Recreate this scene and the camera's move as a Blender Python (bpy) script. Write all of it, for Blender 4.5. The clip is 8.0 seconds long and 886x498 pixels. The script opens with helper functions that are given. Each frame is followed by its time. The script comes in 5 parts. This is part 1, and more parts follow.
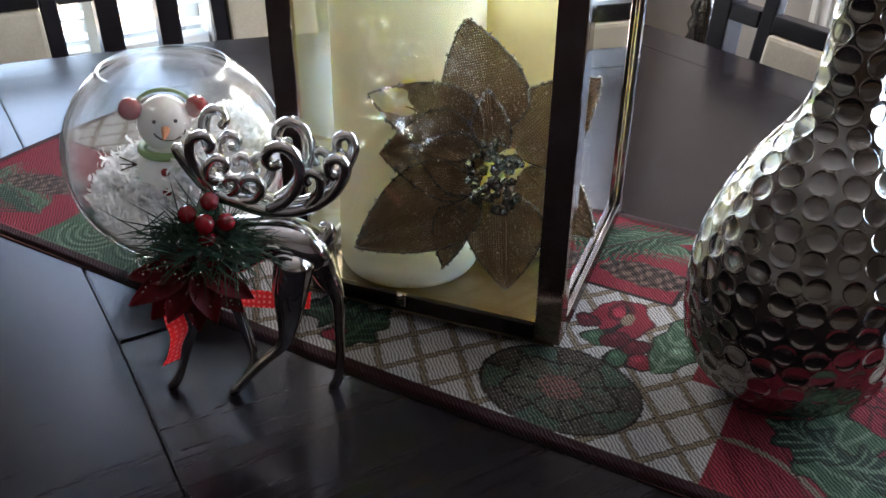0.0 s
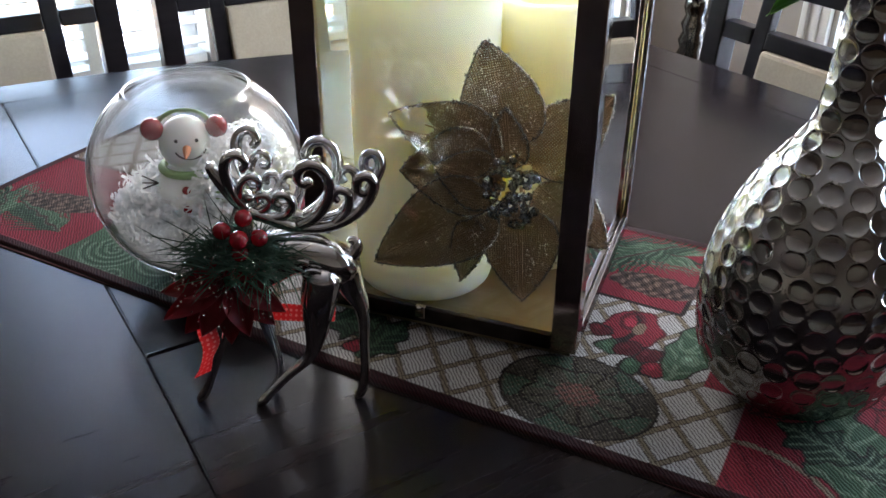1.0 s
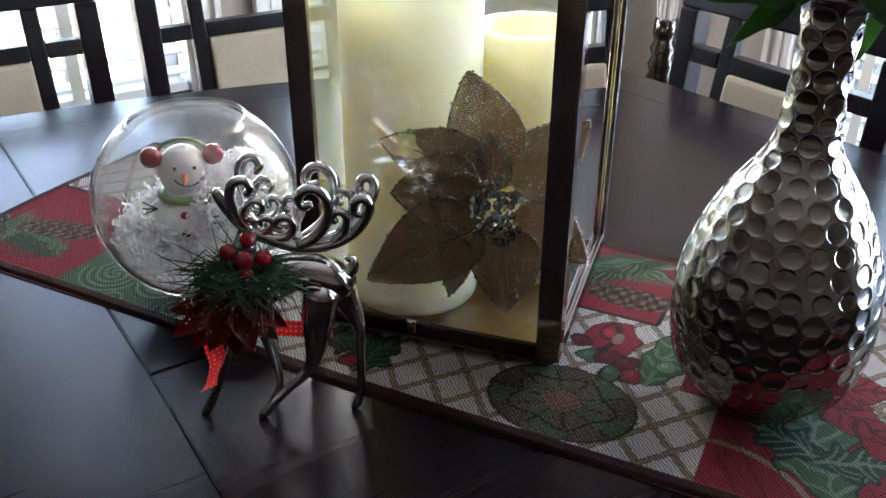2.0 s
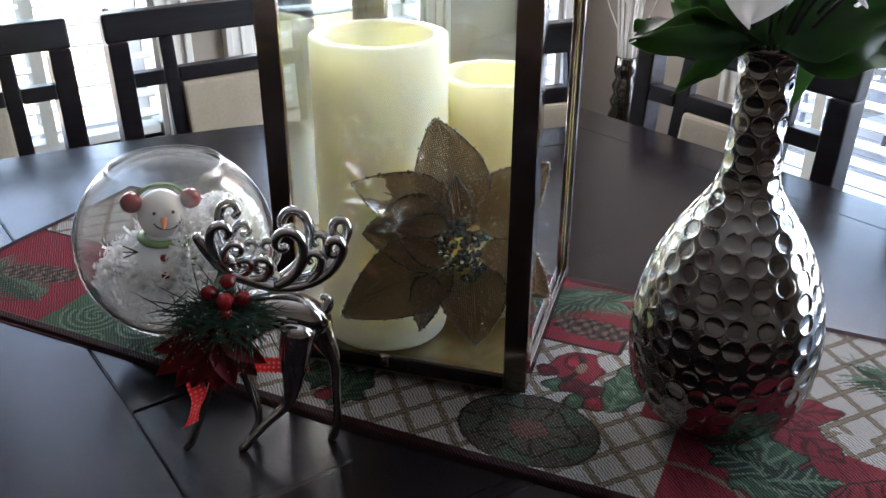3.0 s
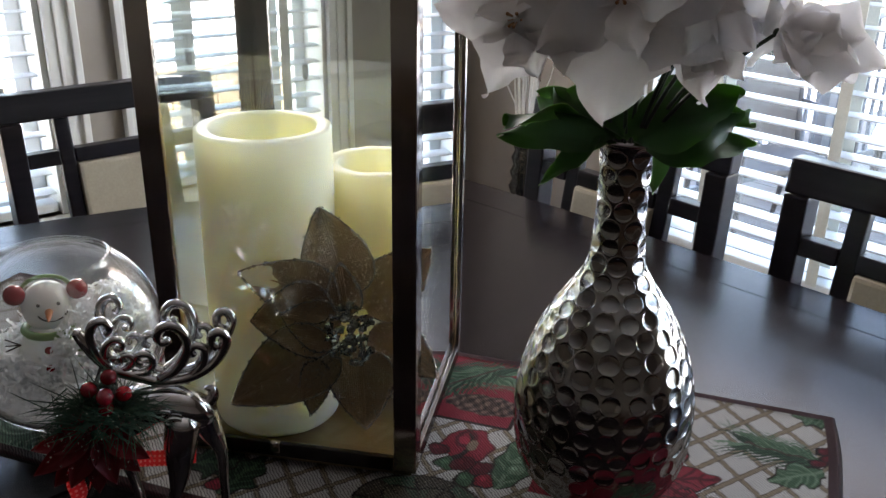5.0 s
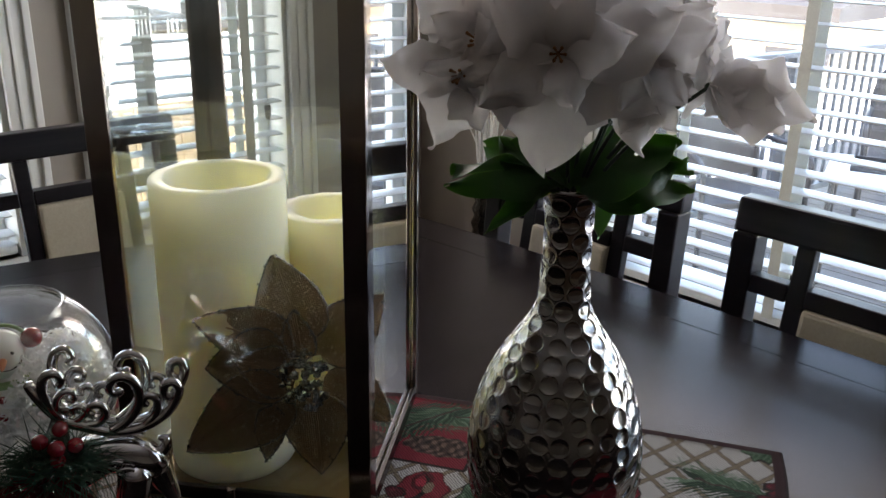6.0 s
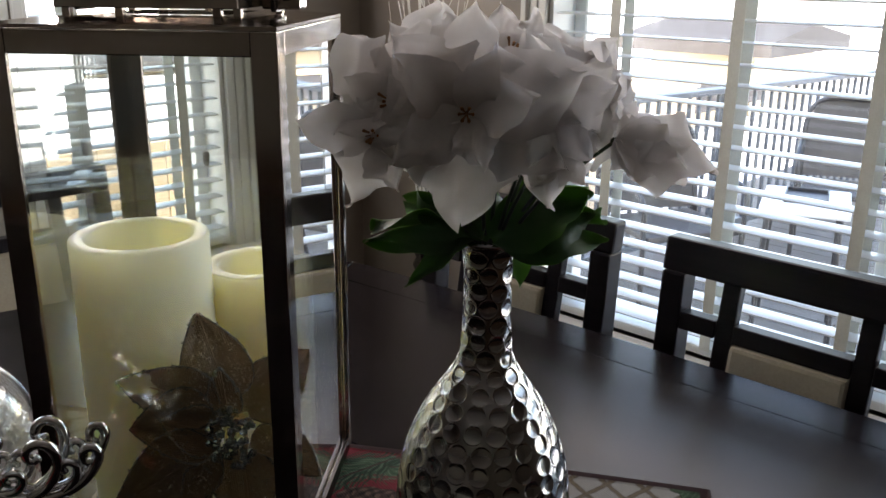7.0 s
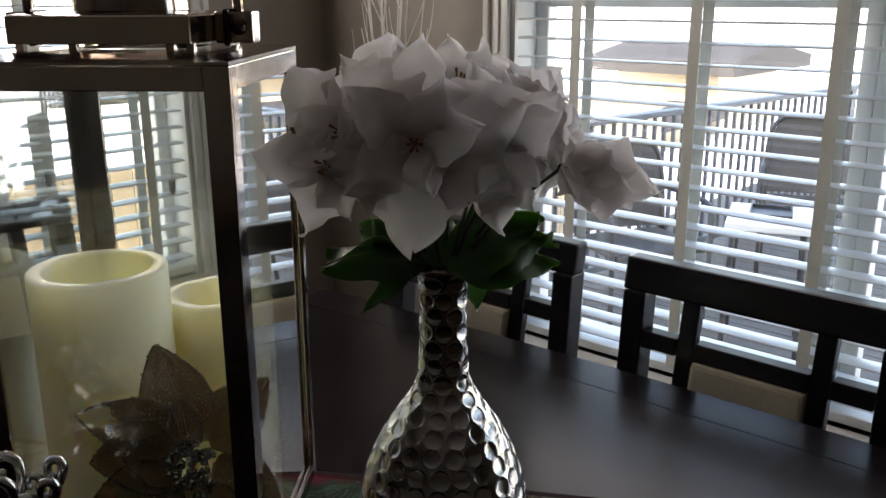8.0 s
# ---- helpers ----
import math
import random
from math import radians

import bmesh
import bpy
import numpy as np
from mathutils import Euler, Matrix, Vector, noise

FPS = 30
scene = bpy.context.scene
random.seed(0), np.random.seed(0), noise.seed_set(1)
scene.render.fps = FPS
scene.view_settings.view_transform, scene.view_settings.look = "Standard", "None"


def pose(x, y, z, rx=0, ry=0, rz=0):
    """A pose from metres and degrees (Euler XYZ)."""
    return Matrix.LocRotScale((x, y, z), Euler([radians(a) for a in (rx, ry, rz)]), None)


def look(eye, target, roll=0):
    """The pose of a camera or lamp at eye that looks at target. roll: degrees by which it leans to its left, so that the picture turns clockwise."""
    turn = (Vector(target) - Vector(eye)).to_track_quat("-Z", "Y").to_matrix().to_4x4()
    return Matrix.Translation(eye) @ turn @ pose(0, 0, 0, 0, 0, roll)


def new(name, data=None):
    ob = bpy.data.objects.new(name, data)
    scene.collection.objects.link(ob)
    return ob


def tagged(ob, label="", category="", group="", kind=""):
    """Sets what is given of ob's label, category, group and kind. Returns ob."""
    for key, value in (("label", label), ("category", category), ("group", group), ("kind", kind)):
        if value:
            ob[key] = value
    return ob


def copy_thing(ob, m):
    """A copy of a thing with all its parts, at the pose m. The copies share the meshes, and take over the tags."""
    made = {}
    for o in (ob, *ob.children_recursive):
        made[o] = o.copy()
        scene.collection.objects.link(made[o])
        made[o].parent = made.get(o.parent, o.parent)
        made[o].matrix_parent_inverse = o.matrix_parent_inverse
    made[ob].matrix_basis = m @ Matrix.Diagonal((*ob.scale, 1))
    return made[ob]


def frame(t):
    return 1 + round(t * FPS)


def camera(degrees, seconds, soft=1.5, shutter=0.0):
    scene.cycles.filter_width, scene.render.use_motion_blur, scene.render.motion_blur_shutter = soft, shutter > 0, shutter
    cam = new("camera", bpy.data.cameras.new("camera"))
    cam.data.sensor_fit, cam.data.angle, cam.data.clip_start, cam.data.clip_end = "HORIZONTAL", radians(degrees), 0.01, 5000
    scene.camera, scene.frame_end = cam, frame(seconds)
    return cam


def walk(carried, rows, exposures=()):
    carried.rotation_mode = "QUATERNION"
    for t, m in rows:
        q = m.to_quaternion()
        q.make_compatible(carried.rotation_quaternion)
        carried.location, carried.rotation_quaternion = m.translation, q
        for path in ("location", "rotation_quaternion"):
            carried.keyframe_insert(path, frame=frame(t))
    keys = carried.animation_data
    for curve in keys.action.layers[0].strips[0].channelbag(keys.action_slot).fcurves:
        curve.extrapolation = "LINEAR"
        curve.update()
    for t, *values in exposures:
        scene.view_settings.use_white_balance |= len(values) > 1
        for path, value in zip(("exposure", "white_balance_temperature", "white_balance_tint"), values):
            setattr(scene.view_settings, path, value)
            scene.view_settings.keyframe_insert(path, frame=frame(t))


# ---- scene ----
cam = camera(53.5, 8.0)
PATH = [
    (0, (0.023, 0.032, 1.131), (0.887, 1.512, 0.1), 0.4),
    (0.5, (0.012, 0.031, 1.136), (0.888, 1.514, 0.12), 0.3),
    (1, (-0.005, 0.028, 1.14), (0.892, 1.508, 0.139), 0.3),
    (2.5, (-0.041, -0.012, 1.165), (0.951, 1.458, 0.242), 0.1),
    (3, (-0.047, -0.023, 1.174), (0.983, 1.444, 0.288), 0.1),
    (3.5, (-0.049, -0.03, 1.181), (1.031, 1.426, 0.337), 0.2),
    (4, (-0.044, -0.036, 1.186), (1.089, 1.398, 0.374), 0.5),
    (4.5, (-0.037, -0.041, 1.19), (1.141, 1.373, 0.408), 0.7),
    (6, (-0.031, -0.063, 1.211), (1.254, 1.311, 0.531), 1.0),
    (6.5, (-0.025, -0.073, 1.218), (1.306, 1.275, 0.579), 0.7),
    (7, (-0.019, -0.082, 1.226), (1.363, 1.233, 0.627), 0.5),
    (7.5, (-0.016, -0.093, 1.231), (1.396, 1.201, 0.657), 0.1),
    (8, (-0.017, -0.099, 1.232), (1.417, 1.182, 0.682), -0.2),
]
EXPOSURE = [(0.0, 5.1, 7100, 18), (1.0, 5.05, 7050, 18), (2.5, 4.95, 7000, 18), (3.5, 4.55, 7050, 18), (4.5, 4.47, 7200, 18),
            (6.0, 3.8, 7700, 18), (6.5, 3.76, 7800, 18), (7.5, 3.24, 8000, 18), (8.0, 3.1, 8000, 18)]
walk(cam, [(t, look(eye, target, roll)) for t, eye, target, roll in PATH], EXPOSURE)

# ---- world and light ----
world = bpy.data.worlds.new("sky")
scene.world = world
world.use_nodes = True
sky = world.node_tree.nodes.new("ShaderNodeTexSky")
sky.sky_type = 'NISHITA'
sky.sun_disc = False
sky.sun_elevation = radians(38)
sky.sun_rotation = radians(252)
background = world.node_tree.nodes["Background"]
background.inputs["Strength"].default_value = 0.15
world.node_tree.links.new(sky.outputs["Color"], background.inputs["Color"])
sun = new("sun", bpy.data.lights.new("sun", 'SUN'))
sun.data.energy, sun.data.angle, sun.data.color = 2.2, radians(0.6), (1.0, 0.95, 0.88)
sun.matrix_world = look((-11, -3.5, 9), (0, 0, 0))

# the sky's light in the upper part of two window openings
for lx, ly, turn, wide, watts in ((0.98, 1.862, 0, 0.42, 1.0), (1.672, 0.42, -90, 1.4, 0.65)):
    lamp = new("window_light", bpy.data.lights.new("window_light", 'AREA'))
    lamp.data.shape, lamp.data.size, lamp.data.size_y, lamp.data.energy = 'RECTANGLE', wide, 0.62, watts
    lamp.data.color = (0.97, 0.985, 1.0)
    lamp.matrix_world = pose(lx, ly, 1.66, -90, 0, turn)

# ---- materials ----


class Nodes:
    """A short way to write a node material."""

    def __init__(self, name):
        self.mat = bpy.data.materials.new(name)
        self.mat.use_nodes = True
        self.tree = self.mat.node_tree
        self.bsdf = self.tree.nodes["Principled BSDF"]
        self.out = self.tree.nodes["Material Output"]

    def node(self, kind, props=None, **ins):
        n = self.tree.nodes.new(kind)
        props = props or {}
        if "operation" in props:
            n.operation = props["operation"]
        if "data_type" in props:
            n.data_type = props["data_type"]
        if "blend_type" in props:
            n.blend_type = props["blend_type"]
        if "wave_type" in props:
            n.wave_type = props["wave_type"]
        if "bands_direction" in props:
            n.bands_direction = props["bands_direction"]
        if "layer_name" in props:
            n.layer_name = props["layer_name"]
        for k, v in ins.items():
            self.put(n.inputs[k.replace("_", " ")], v)
        return n

    def put(self, socket, v):
        if isinstance(v, bpy.types.NodeSocket):
            self.tree.links.new(v, socket)
        else:
            socket.default_value = v

    def set(self, **ins):
        for k, v in ins.items():
            self.put(self.bsdf.inputs[k.replace("_", " ")], v)
        return self

    def coords(self, scale=1.0, kind="Object"):
        c = self.node("ShaderNodeTexCoord").outputs[kind]
        if isinstance(scale, (int, float)):
            scale = (scale, scale, scale)
        m = self.node("ShaderNodeMapping")
        m.inputs["Scale"].default_value = scale
        self.tree.links.new(c, m.inputs["Vector"])
        return m.outputs["Vector"]

    def noise(self, scale, detail=4, rough=0.55, vec=None):
        n = self.node("ShaderNodeTexNoise", Scale=scale, Detail=detail, Roughness=rough)
        if vec is not None:
            self.put(n.inputs["Vector"], vec)
        return n.outputs["Fac"]

    def ramp(self, fac, stops):
        r = self.node("ShaderNodeValToRGB")
        self.put(r.inputs["Fac"], fac)
        els = r.color_ramp.elements
        while len(els) < len(stops):
            els.new(0.5)
        for e, (p, c) in zip(els, stops):
            e.position = p
            e.color = (*c, 1) if len(c) == 3 else c
        return r.outputs["Color"]

    def mix(self, fac, a, b, kind='MIX'):
        m = self.node("ShaderNodeMix", {"data_type": 'RGBA', "blend_type": kind})
        self.put(m.inputs["Factor"], fac)
        for s, v in ((m.inputs[6], a), (m.inputs[7], b)):
            self.put(s, (*v, 1) if isinstance(v, tuple) and len(v) == 3 else v)
        return m.outputs[2]

    def math(self, op, a, b=0.0):
        m = self.node("ShaderNodeMath", {"operation": op})
        self.put(m.inputs[0], a)
        self.put(m.inputs[1], b)
        return m.outputs[0]

    def bump(self, height, strength=0.2, distance=0.001):
        b = self.node("ShaderNodeBump", Strength=strength, Distance=distance, Height=height)
        self.put(self.bsdf.inputs["Normal"], b.outputs["Normal"])
        return self


def rand(n):
    return n.node("ShaderNodeObjectInfo").outputs["Random"]


def plain(name, col, rough=0.5, metal=0.0, vary=0.12, grain=60.0, bump=0.1, **more):
    """A surface of one colour with a little unevenness at two scales."""
    n = Nodes(name)
    v = n.coords()
    dark = tuple(c * (1 - vary) for c in col)
    light = tuple(min(1, c * (1 + vary)) for c in col)
    f = n.math('MULTIPLY_ADD', n.noise(grain, 5, vec=v), 0.6)
    f.node.inputs[2].default_value = 0.0
    g = n.math('ADD', f, n.math('MULTIPLY', n.noise(grain * 0.09, 3, vec=v), 0.4))
    n.set(Base_Color=n.ramp(g, [(0.3, dark), (0.7, light)]), Metallic=metal,
          Roughness=n.math('ADD', n.math('MULTIPLY', g, 0.16), rough - 0.08), **more)
    n.bump(n.noise(grain * 3, 3, vec=v), bump, 0.0006)
    return n.mat


def espresso(name, rough=0.3):
    """Dark stained wood, satin lacquer, faint long grain."""
    n = Nodes(name)
    v = n.coords((3.0, 45.0, 45.0))
    r = n.node("ShaderNodeMath", {"operation": 'MULTIPLY'})
    n.put(r.inputs[0], rand(n))
    r.inputs[1].default_value = 7.0
    add = n.node("ShaderNodeVectorMath", {"operation": 'ADD'})
    n.put(add.inputs[0], v)
    n.put(add.inputs[1], r.outputs[0])
    g = n.noise(1.6, 8, 0.62, add.outputs[0])
    fine = n.noise(9.0, 4, 0.6, add.outputs[0])
    col = n.ramp(g, [(0.3, (0.0045, 0.0036, 0.0045)), (0.7, (0.0125, 0.0092, 0.0105))])
    smear = n.noise(7.0, 4, 0.5, n.coords())
    n.set(Base_Color=col, Roughness=n.math('ADD', n.math('MULTIPLY', smear, 0.16), rough - 0.06))
    n.set(Specular_IOR_Level=0.2, Specular_Tint=(0.84, 0.88, 1.0, 1.0), Coat_Weight=0.0)
    n.bump(n.mix(0.35, g, fine), 0.025, 0.0006)
    return n.mat


def clear(name, tint=(0.97, 0.985, 0.975), ior=1.45, gain=1.0):
    """A thin sheet of clear glass."""
    n = Nodes(name)
    t = n.node("ShaderNodeBsdfTransparent", Color=(*tint, 1))
    g = n.node("ShaderNodeBsdfGlossy", Color=(1, 1, 1, 1), Roughness=0.0)
    face = n.node("ShaderNodeLayerWeight", Blend=0.5).outputs["Facing"]
    f = n.math('ADD', n.math('MULTIPLY', n.math('POWER', face, 4.2), 0.9), ((ior - 1) / (ior + 1)) ** 2)
    m = n.node("ShaderNodeMixShader")
    n.put(m.inputs[0], n.math('MULTIPLY', f, gain))
    n.tree.links.new(t.outputs[0], m.inputs[1])
    n.tree.links.new(g.outputs[0], m.inputs[2])
    n.tree.links.new(m.outputs[0], n.out.inputs["Surface"])
    return n.mat


def metal(name, col, rough, vary=0.1, grain=30.0, bump=0.04):
    n = Nodes(name)
    v = n.coords()
    g = n.noise(grain, 5, 0.6, v)
    n.set(Base_Color=n.ramp(g, [(0.25, tuple(c * (1 - vary) for c in col)), (0.75, col)]), Metallic=1.0,
          Roughness=n.math('ADD', n.math('MULTIPLY', n.noise(grain * 2.7, 4, 0.6, v), 0.1), rough - 0.05))
    n.bump(n.noise(grain * 0.6, 2, 0.5, v), bump, 0.002)
    return n.mat


def sheer(name, col, through_col, amount=0.35, rough=0.6, grain=90.0, stripes=0.0):
    """Thin cloth or leaf that lets some light through."""
    n = Nodes(name)
    v = n.coords()
    g = n.noise(grain, 5, 0.6, v)
    c = n.ramp(g, [(0.25, tuple(x * 0.85 for x in col)), (0.75, col)])
    n.set(Base_Color=c, Roughness=rough, Specular_IOR_Level=0.25)
    n.bump(n.noise(grain * 4, 3, 0.6, v), 0.25, 0.0006)
    t = n.node("ShaderNodeBsdfTranslucent", Color=(*through_col, 1))
    m = n.node("ShaderNodeMixShader")
    m.inputs[0].default_value = amount
    n.tree.links.new(n.bsdf.outputs[0], m.inputs[1])
    n.tree.links.new(t.outputs[0], m.inputs[2])
    n.tree.links.new(m.outputs[0], n.out.inputs["Surface"])
    return n.mat


def burlap(name, thread):
    """Open woven glitter cloth: gaps between threads, a thread each 1.5 mm."""
    n = Nodes(name)
    uv = n.node("ShaderNodeTexCoord").outputs["UV"]
    wob = n.node("ShaderNodeTexNoise", Scale=140.0, Detail=2.0)
    n.put(wob.inputs["Vector"], uv)
    add = n.node("ShaderNodeVectorMath", {"operation": 'MULTIPLY_ADD'})
    n.put(add.inputs[0], wob.outputs["Color"])
    add.inputs[1].default_value = (0.0011, 0.0011, 0)
    n.put(add.inputs[2], uv)
    sep = n.node("ShaderNodeSeparateXYZ")
    n.put(sep.inputs[0], add.outputs[0])
    waves = [n.math('SINE', n.math('MULTIPLY', sep.outputs[i], 2 * math.pi / 0.0017)) for i in (0, 1)]
    top = n.math('MAXIMUM', waves[0], waves[1])
    hole = n.math('GREATER_THAN', top, -0.36)
    spark = n.node("ShaderNodeTexVoronoi", Scale=900.0)
    n.put(spark.inputs["Vector"], uv)
    bright = n.math('GREATER_THAN', n.node("ShaderNodeSeparateColor", Color=spark.outputs["Color"]).outputs[0], 0.9)
    fibre = n.noise(700.0, 3, 0.6, uv)
    col = n.ramp(fibre, [(0.25, tuple(c * 0.55 for c in thread)), (0.75, thread)])
    n.set(Base_Color=n.mix(bright, col, (0.85, 0.76, 0.6)), Metallic=n.math('MULTIPLY', bright, 0.9),
          Roughness=n.math('SUBTRACT', 0.75, n.math('MULTIPLY', bright, 0.5)), Alpha=hole)
    n.bump(top, 0.7, 0.0006)
    return n.mat


def woven_picture(name):
    """Tapestry cloth: its woven colours are stored on the mesh; ribs of thread across it."""
    n = Nodes(name)
    a = n.node("ShaderNodeVertexColor", {"layer_name": "weave"})
    v = n.coords()
    w1 = n.node("ShaderNodeTexWave", {"wave_type": 'BANDS', "bands_direction": 'DIAGONAL'}, Scale=185.0, Distortion=5.0, Detail=4.0)
    n.put(w1.inputs["Vector"], v)
    w2 = n.node("ShaderNodeTexWave", {"wave_type": 'BANDS', "bands_direction": 'X'}, Scale=420.0, Distortion=1.0, Detail=1.0)
    n.put(w2.inputs["Vector"], v)
    fuzz = n.noise(1500.0, 3, 0.6, v)
    ribs = n.math('ADD', n.math('MULTIPLY', w1.outputs["Fac"], 0.7), n.math('MULTIPLY', w2.outputs["Fac"], 0.3))
    dark = n.mix(1.0, a.outputs["Color"], (0.26, 0.245, 0.24), 'MULTIPLY')
    f = n.math('ADD', n.math('MULTIPLY', ribs, 0.8), n.math('MULTIPLY', fuzz, 0.3))
    lit = n.ramp(f, [(0.28, (0, 0, 0)), (0.55, (1, 1, 1))])
    n.set(Base_Color=n.mix(1.0, n.mix(lit, dark, a.outputs["Color"]), (0.72, 0.7, 0.72), 'MULTIPLY'), Roughness=0.85, Specular_IOR_Level=0.13)
    n.bump(f, 0.6, 0.0008)
    return n.mat


WALL = plain("taupe wall paint", (0.30, 0.265, 0.235), 0.7, vary=0.04, grain=25, bump=0.12)
CEILING = plain("ceiling paint", (0.72, 0.71, 0.69), 0.8, vary=0.03, grain=40, bump=0.2)
TRIM = plain("white trim paint", (0.72, 0.72, 0.69), 0.4, vary=0.03, grain=20, bump=0.05)
SLAT = plain("white blind slat", (0.66, 0.675, 0.675), 0.42, vary=0.03, grain=15, bump=0.05)
TAPE = plain("woven blind tape", (0.62, 0.63, 0.58), 0.8, vary=0.08, grain=300, bump=0.3)
FLOORWOOD = plain("brown floor board", (0.16, 0.085, 0.045), 0.4, vary=0.3, grain=12, bump=0.1)
TABLEWOOD = espresso("espresso table wood", 0.185)
CHAIRWOOD = espresso("espresso chair wood", 0.3)
PAD = plain("beige seat fabric", (0.36, 0.31, 0.235), 0.85, vary=0.12, grain=250, bump=0.35)
PANE = clear("window glass", gain=0.8)
LANTERNGLASS = clear("lantern glass", (0.96, 0.975, 0.955), ior=1.6, gain=2.0)
BOWLGLASS = clear("bowl glass", (0.985, 0.99, 0.985), ior=1.52, gain=1.7)
NICKEL = metal("polished nickel", (0.46, 0.385, 0.34), 0.1)
DARKMETAL = metal("dark bronze and darkened rails", (0.06, 0.052, 0.052), 0.25)
SILVER = metal("hammered silver", (0.36, 0.35, 0.34), 0.11, grain=60, bump=0.02)
CHROME = metal("chromed resin", (0.66, 0.65, 0.65), 0.075, vary=0.06, grain=20, bump=0.03)

# ---- mesh helpers ----


def part(name, bm, material, parent=None, label="", smooth=False):
    """One mesh object of a bmesh (or a ready mesh) under a thing or a part."""
    if isinstance(bm, bpy.types.Mesh):
        me = bm
    else:
        bmesh.ops.recalc_face_normals(bm, faces=bm.faces)
        me = bpy.data.meshes.new(name)
        bm.to_mesh(me)
        bm.free()
    if smooth:
        me.polygons.foreach_set("use_smooth", [True] * len(me.polygons))
    for m in material if isinstance(material, (list, tuple)) else (material,):
        if len(me.materials) < (len(material) if isinstance(material, (list, tuple)) else 1):
            me.materials.append(m)
    ob = new(name, me)
    ob.parent = parent
    if label:
        tagged(ob, label)
    return ob


def thing(name, m, label, category, group="", kind=""):
    ob = new(name)
    ob.empty_display_size = 0.05
    ob.matrix_world = m
    return tagged(ob, label, category, group, kind)


def box(x0, x1, y0, y1, z0, z1, bevel=0.0, bm=None):
    bm = bm or bmesh.new()
    made = bmesh.ops.create_cube(bm, size=1.0)
    vs = made["verts"]
    for v in vs:
        v.co = Vector((x0 + (v.co.x + 0.5) * (x1 - x0), y0 + (v.co.y + 0.5) * (y1 - y0), z0 + (v.co.z + 0.5) * (z1 - z0)))
    if bevel:
        edges = list({e for v in vs for e in v.link_edges})
        bmesh.ops.bevel(bm, geom=edges, offset=bevel, segments=2, affect='EDGES', profile=0.6)
    return bm


def boxes(*rows, bevel=0.0):
    bm = bmesh.new()
    for r in rows:
        box(*r, bevel=bevel, bm=bm)
    return bm


def prism(outline, z0, z1, bevel=0.0):
    """An upright slab over an outline of (x, y)."""
    bm = bmesh.new()
    low = [bm.verts.new((x, y, z0)) for x, y in outline]
    top = [bm.verts.new((x, y, z1)) for x, y in outline]
    n = len(outline)
    bm.faces.new(low[::-1])
    lid = bm.faces.new(top)
    for i in range(n):
        bm.faces.new((low[i], low[(i + 1) % n], top[(i + 1) % n], top[i]))
    if bevel:
        bmesh.ops.bevel(bm, geom=list(lid.edges), offset=bevel, segments=2, affect='EDGES')
    return bm


def lathe(profile, seg=48, bm=None, close=False):
    """A turned form from (r, z) pairs."""
    bm = bm or bmesh.new()
    rings = []
    for r, z in profile:
        if r < 1e-6:
            rings.append([bm.verts.new((0, 0, z))])
        else:
            rings.append([bm.verts.new((r * math.cos(2 * math.pi * i / seg), r * math.sin(2 * math.pi * i / seg), z)) for i in range(seg)])
    for a, b in zip(rings, rings[1:] + ([rings[0]] if close else [])):
        for i in range(seg):
            j = (i + 1) % seg
            if len(a) == 1 and len(b) == 1:
                continue
            if len(a) == 1:
                bm.faces.new((a[0], b[j], b[i]))
            elif len(b) == 1:
                bm.faces.new((a[i], a[j], b[0]))
            else:
                bm.faces.new((a[i], a[j], b[j], b[i]))
    return bm


def smooth_path(points, per=6):
    """A Catmull-Rom line through the points; each may carry extra values (radii)."""
    P = [np.array(p, float) for p in points]
    P = [2 * P[0] - P[1], *P, 2 * P[-1] - P[-2]]
    out = []
    for a, b, c, d in zip(P, P[1:], P[2:], P[3:]):
        for k in range(per):
            t = k / per
            out.append(0.5 * (2 * b + (c - a) * t + (2 * a - 5 * b + 4 * c - d) * t * t + (3 * b - a - 3 * c + d) * t ** 3))
    out.append(P[-2])
    return out


def tube(rows, seg=10, bm=None, per=6, flat=(1.0, 1.0), cap=True):
    """A round rod along rows of (x, y, z, radius)."""
    bm = bm or bmesh.new()
    path = smooth_path(rows, per) if per else [np.array(r, float) for r in rows]
    pts = [Vector([float(q) for q in p[:3]]) for p in path]
    rad = [max(1e-4, float(p[3])) for p in path]
    side = None
    rings = []
    for i, p in enumerate(pts):
        d = (pts[min(i + 1, len(pts) - 1)] - pts[max(i - 1, 0)])
        d = d.normalized() if d.length > 1e-9 else Vector((0, 0, 1))
        if side is None:
            side = d.orthogonal().normalized()
        side = (side - d * side.dot(d))
        side = side.normalized() if side.length > 1e-6 else d.orthogonal().normalized()
        up = d.cross(side)
        rings.append([bm.verts.new(p + rad[i] * (flat[0] * math.cos(2 * math.pi * k / seg) * side + flat[1] * math.sin(2 * math.pi * k / seg) * up)) for k in range(seg)])
    for a, b in zip(rings, rings[1:]):
        for k in range(seg):
            j = (k + 1) % seg
            bm.faces.new((a[k], a[j], b[j], b[k]))
    if cap:
        for ring, p, s in ((rings[0], pts[0], -1), (rings[-1], pts[-1], 1)):
            tip = bm.verts.new(p + (pts[-1] - pts[-2] if s > 0 else pts[0] - pts[1]).normalized() * rad[0 if s < 0 else -1] * 0.6)
            for k in range(seg):
                bm.faces.new((ring[k], ring[(k + 1) % seg], tip))
    return bm


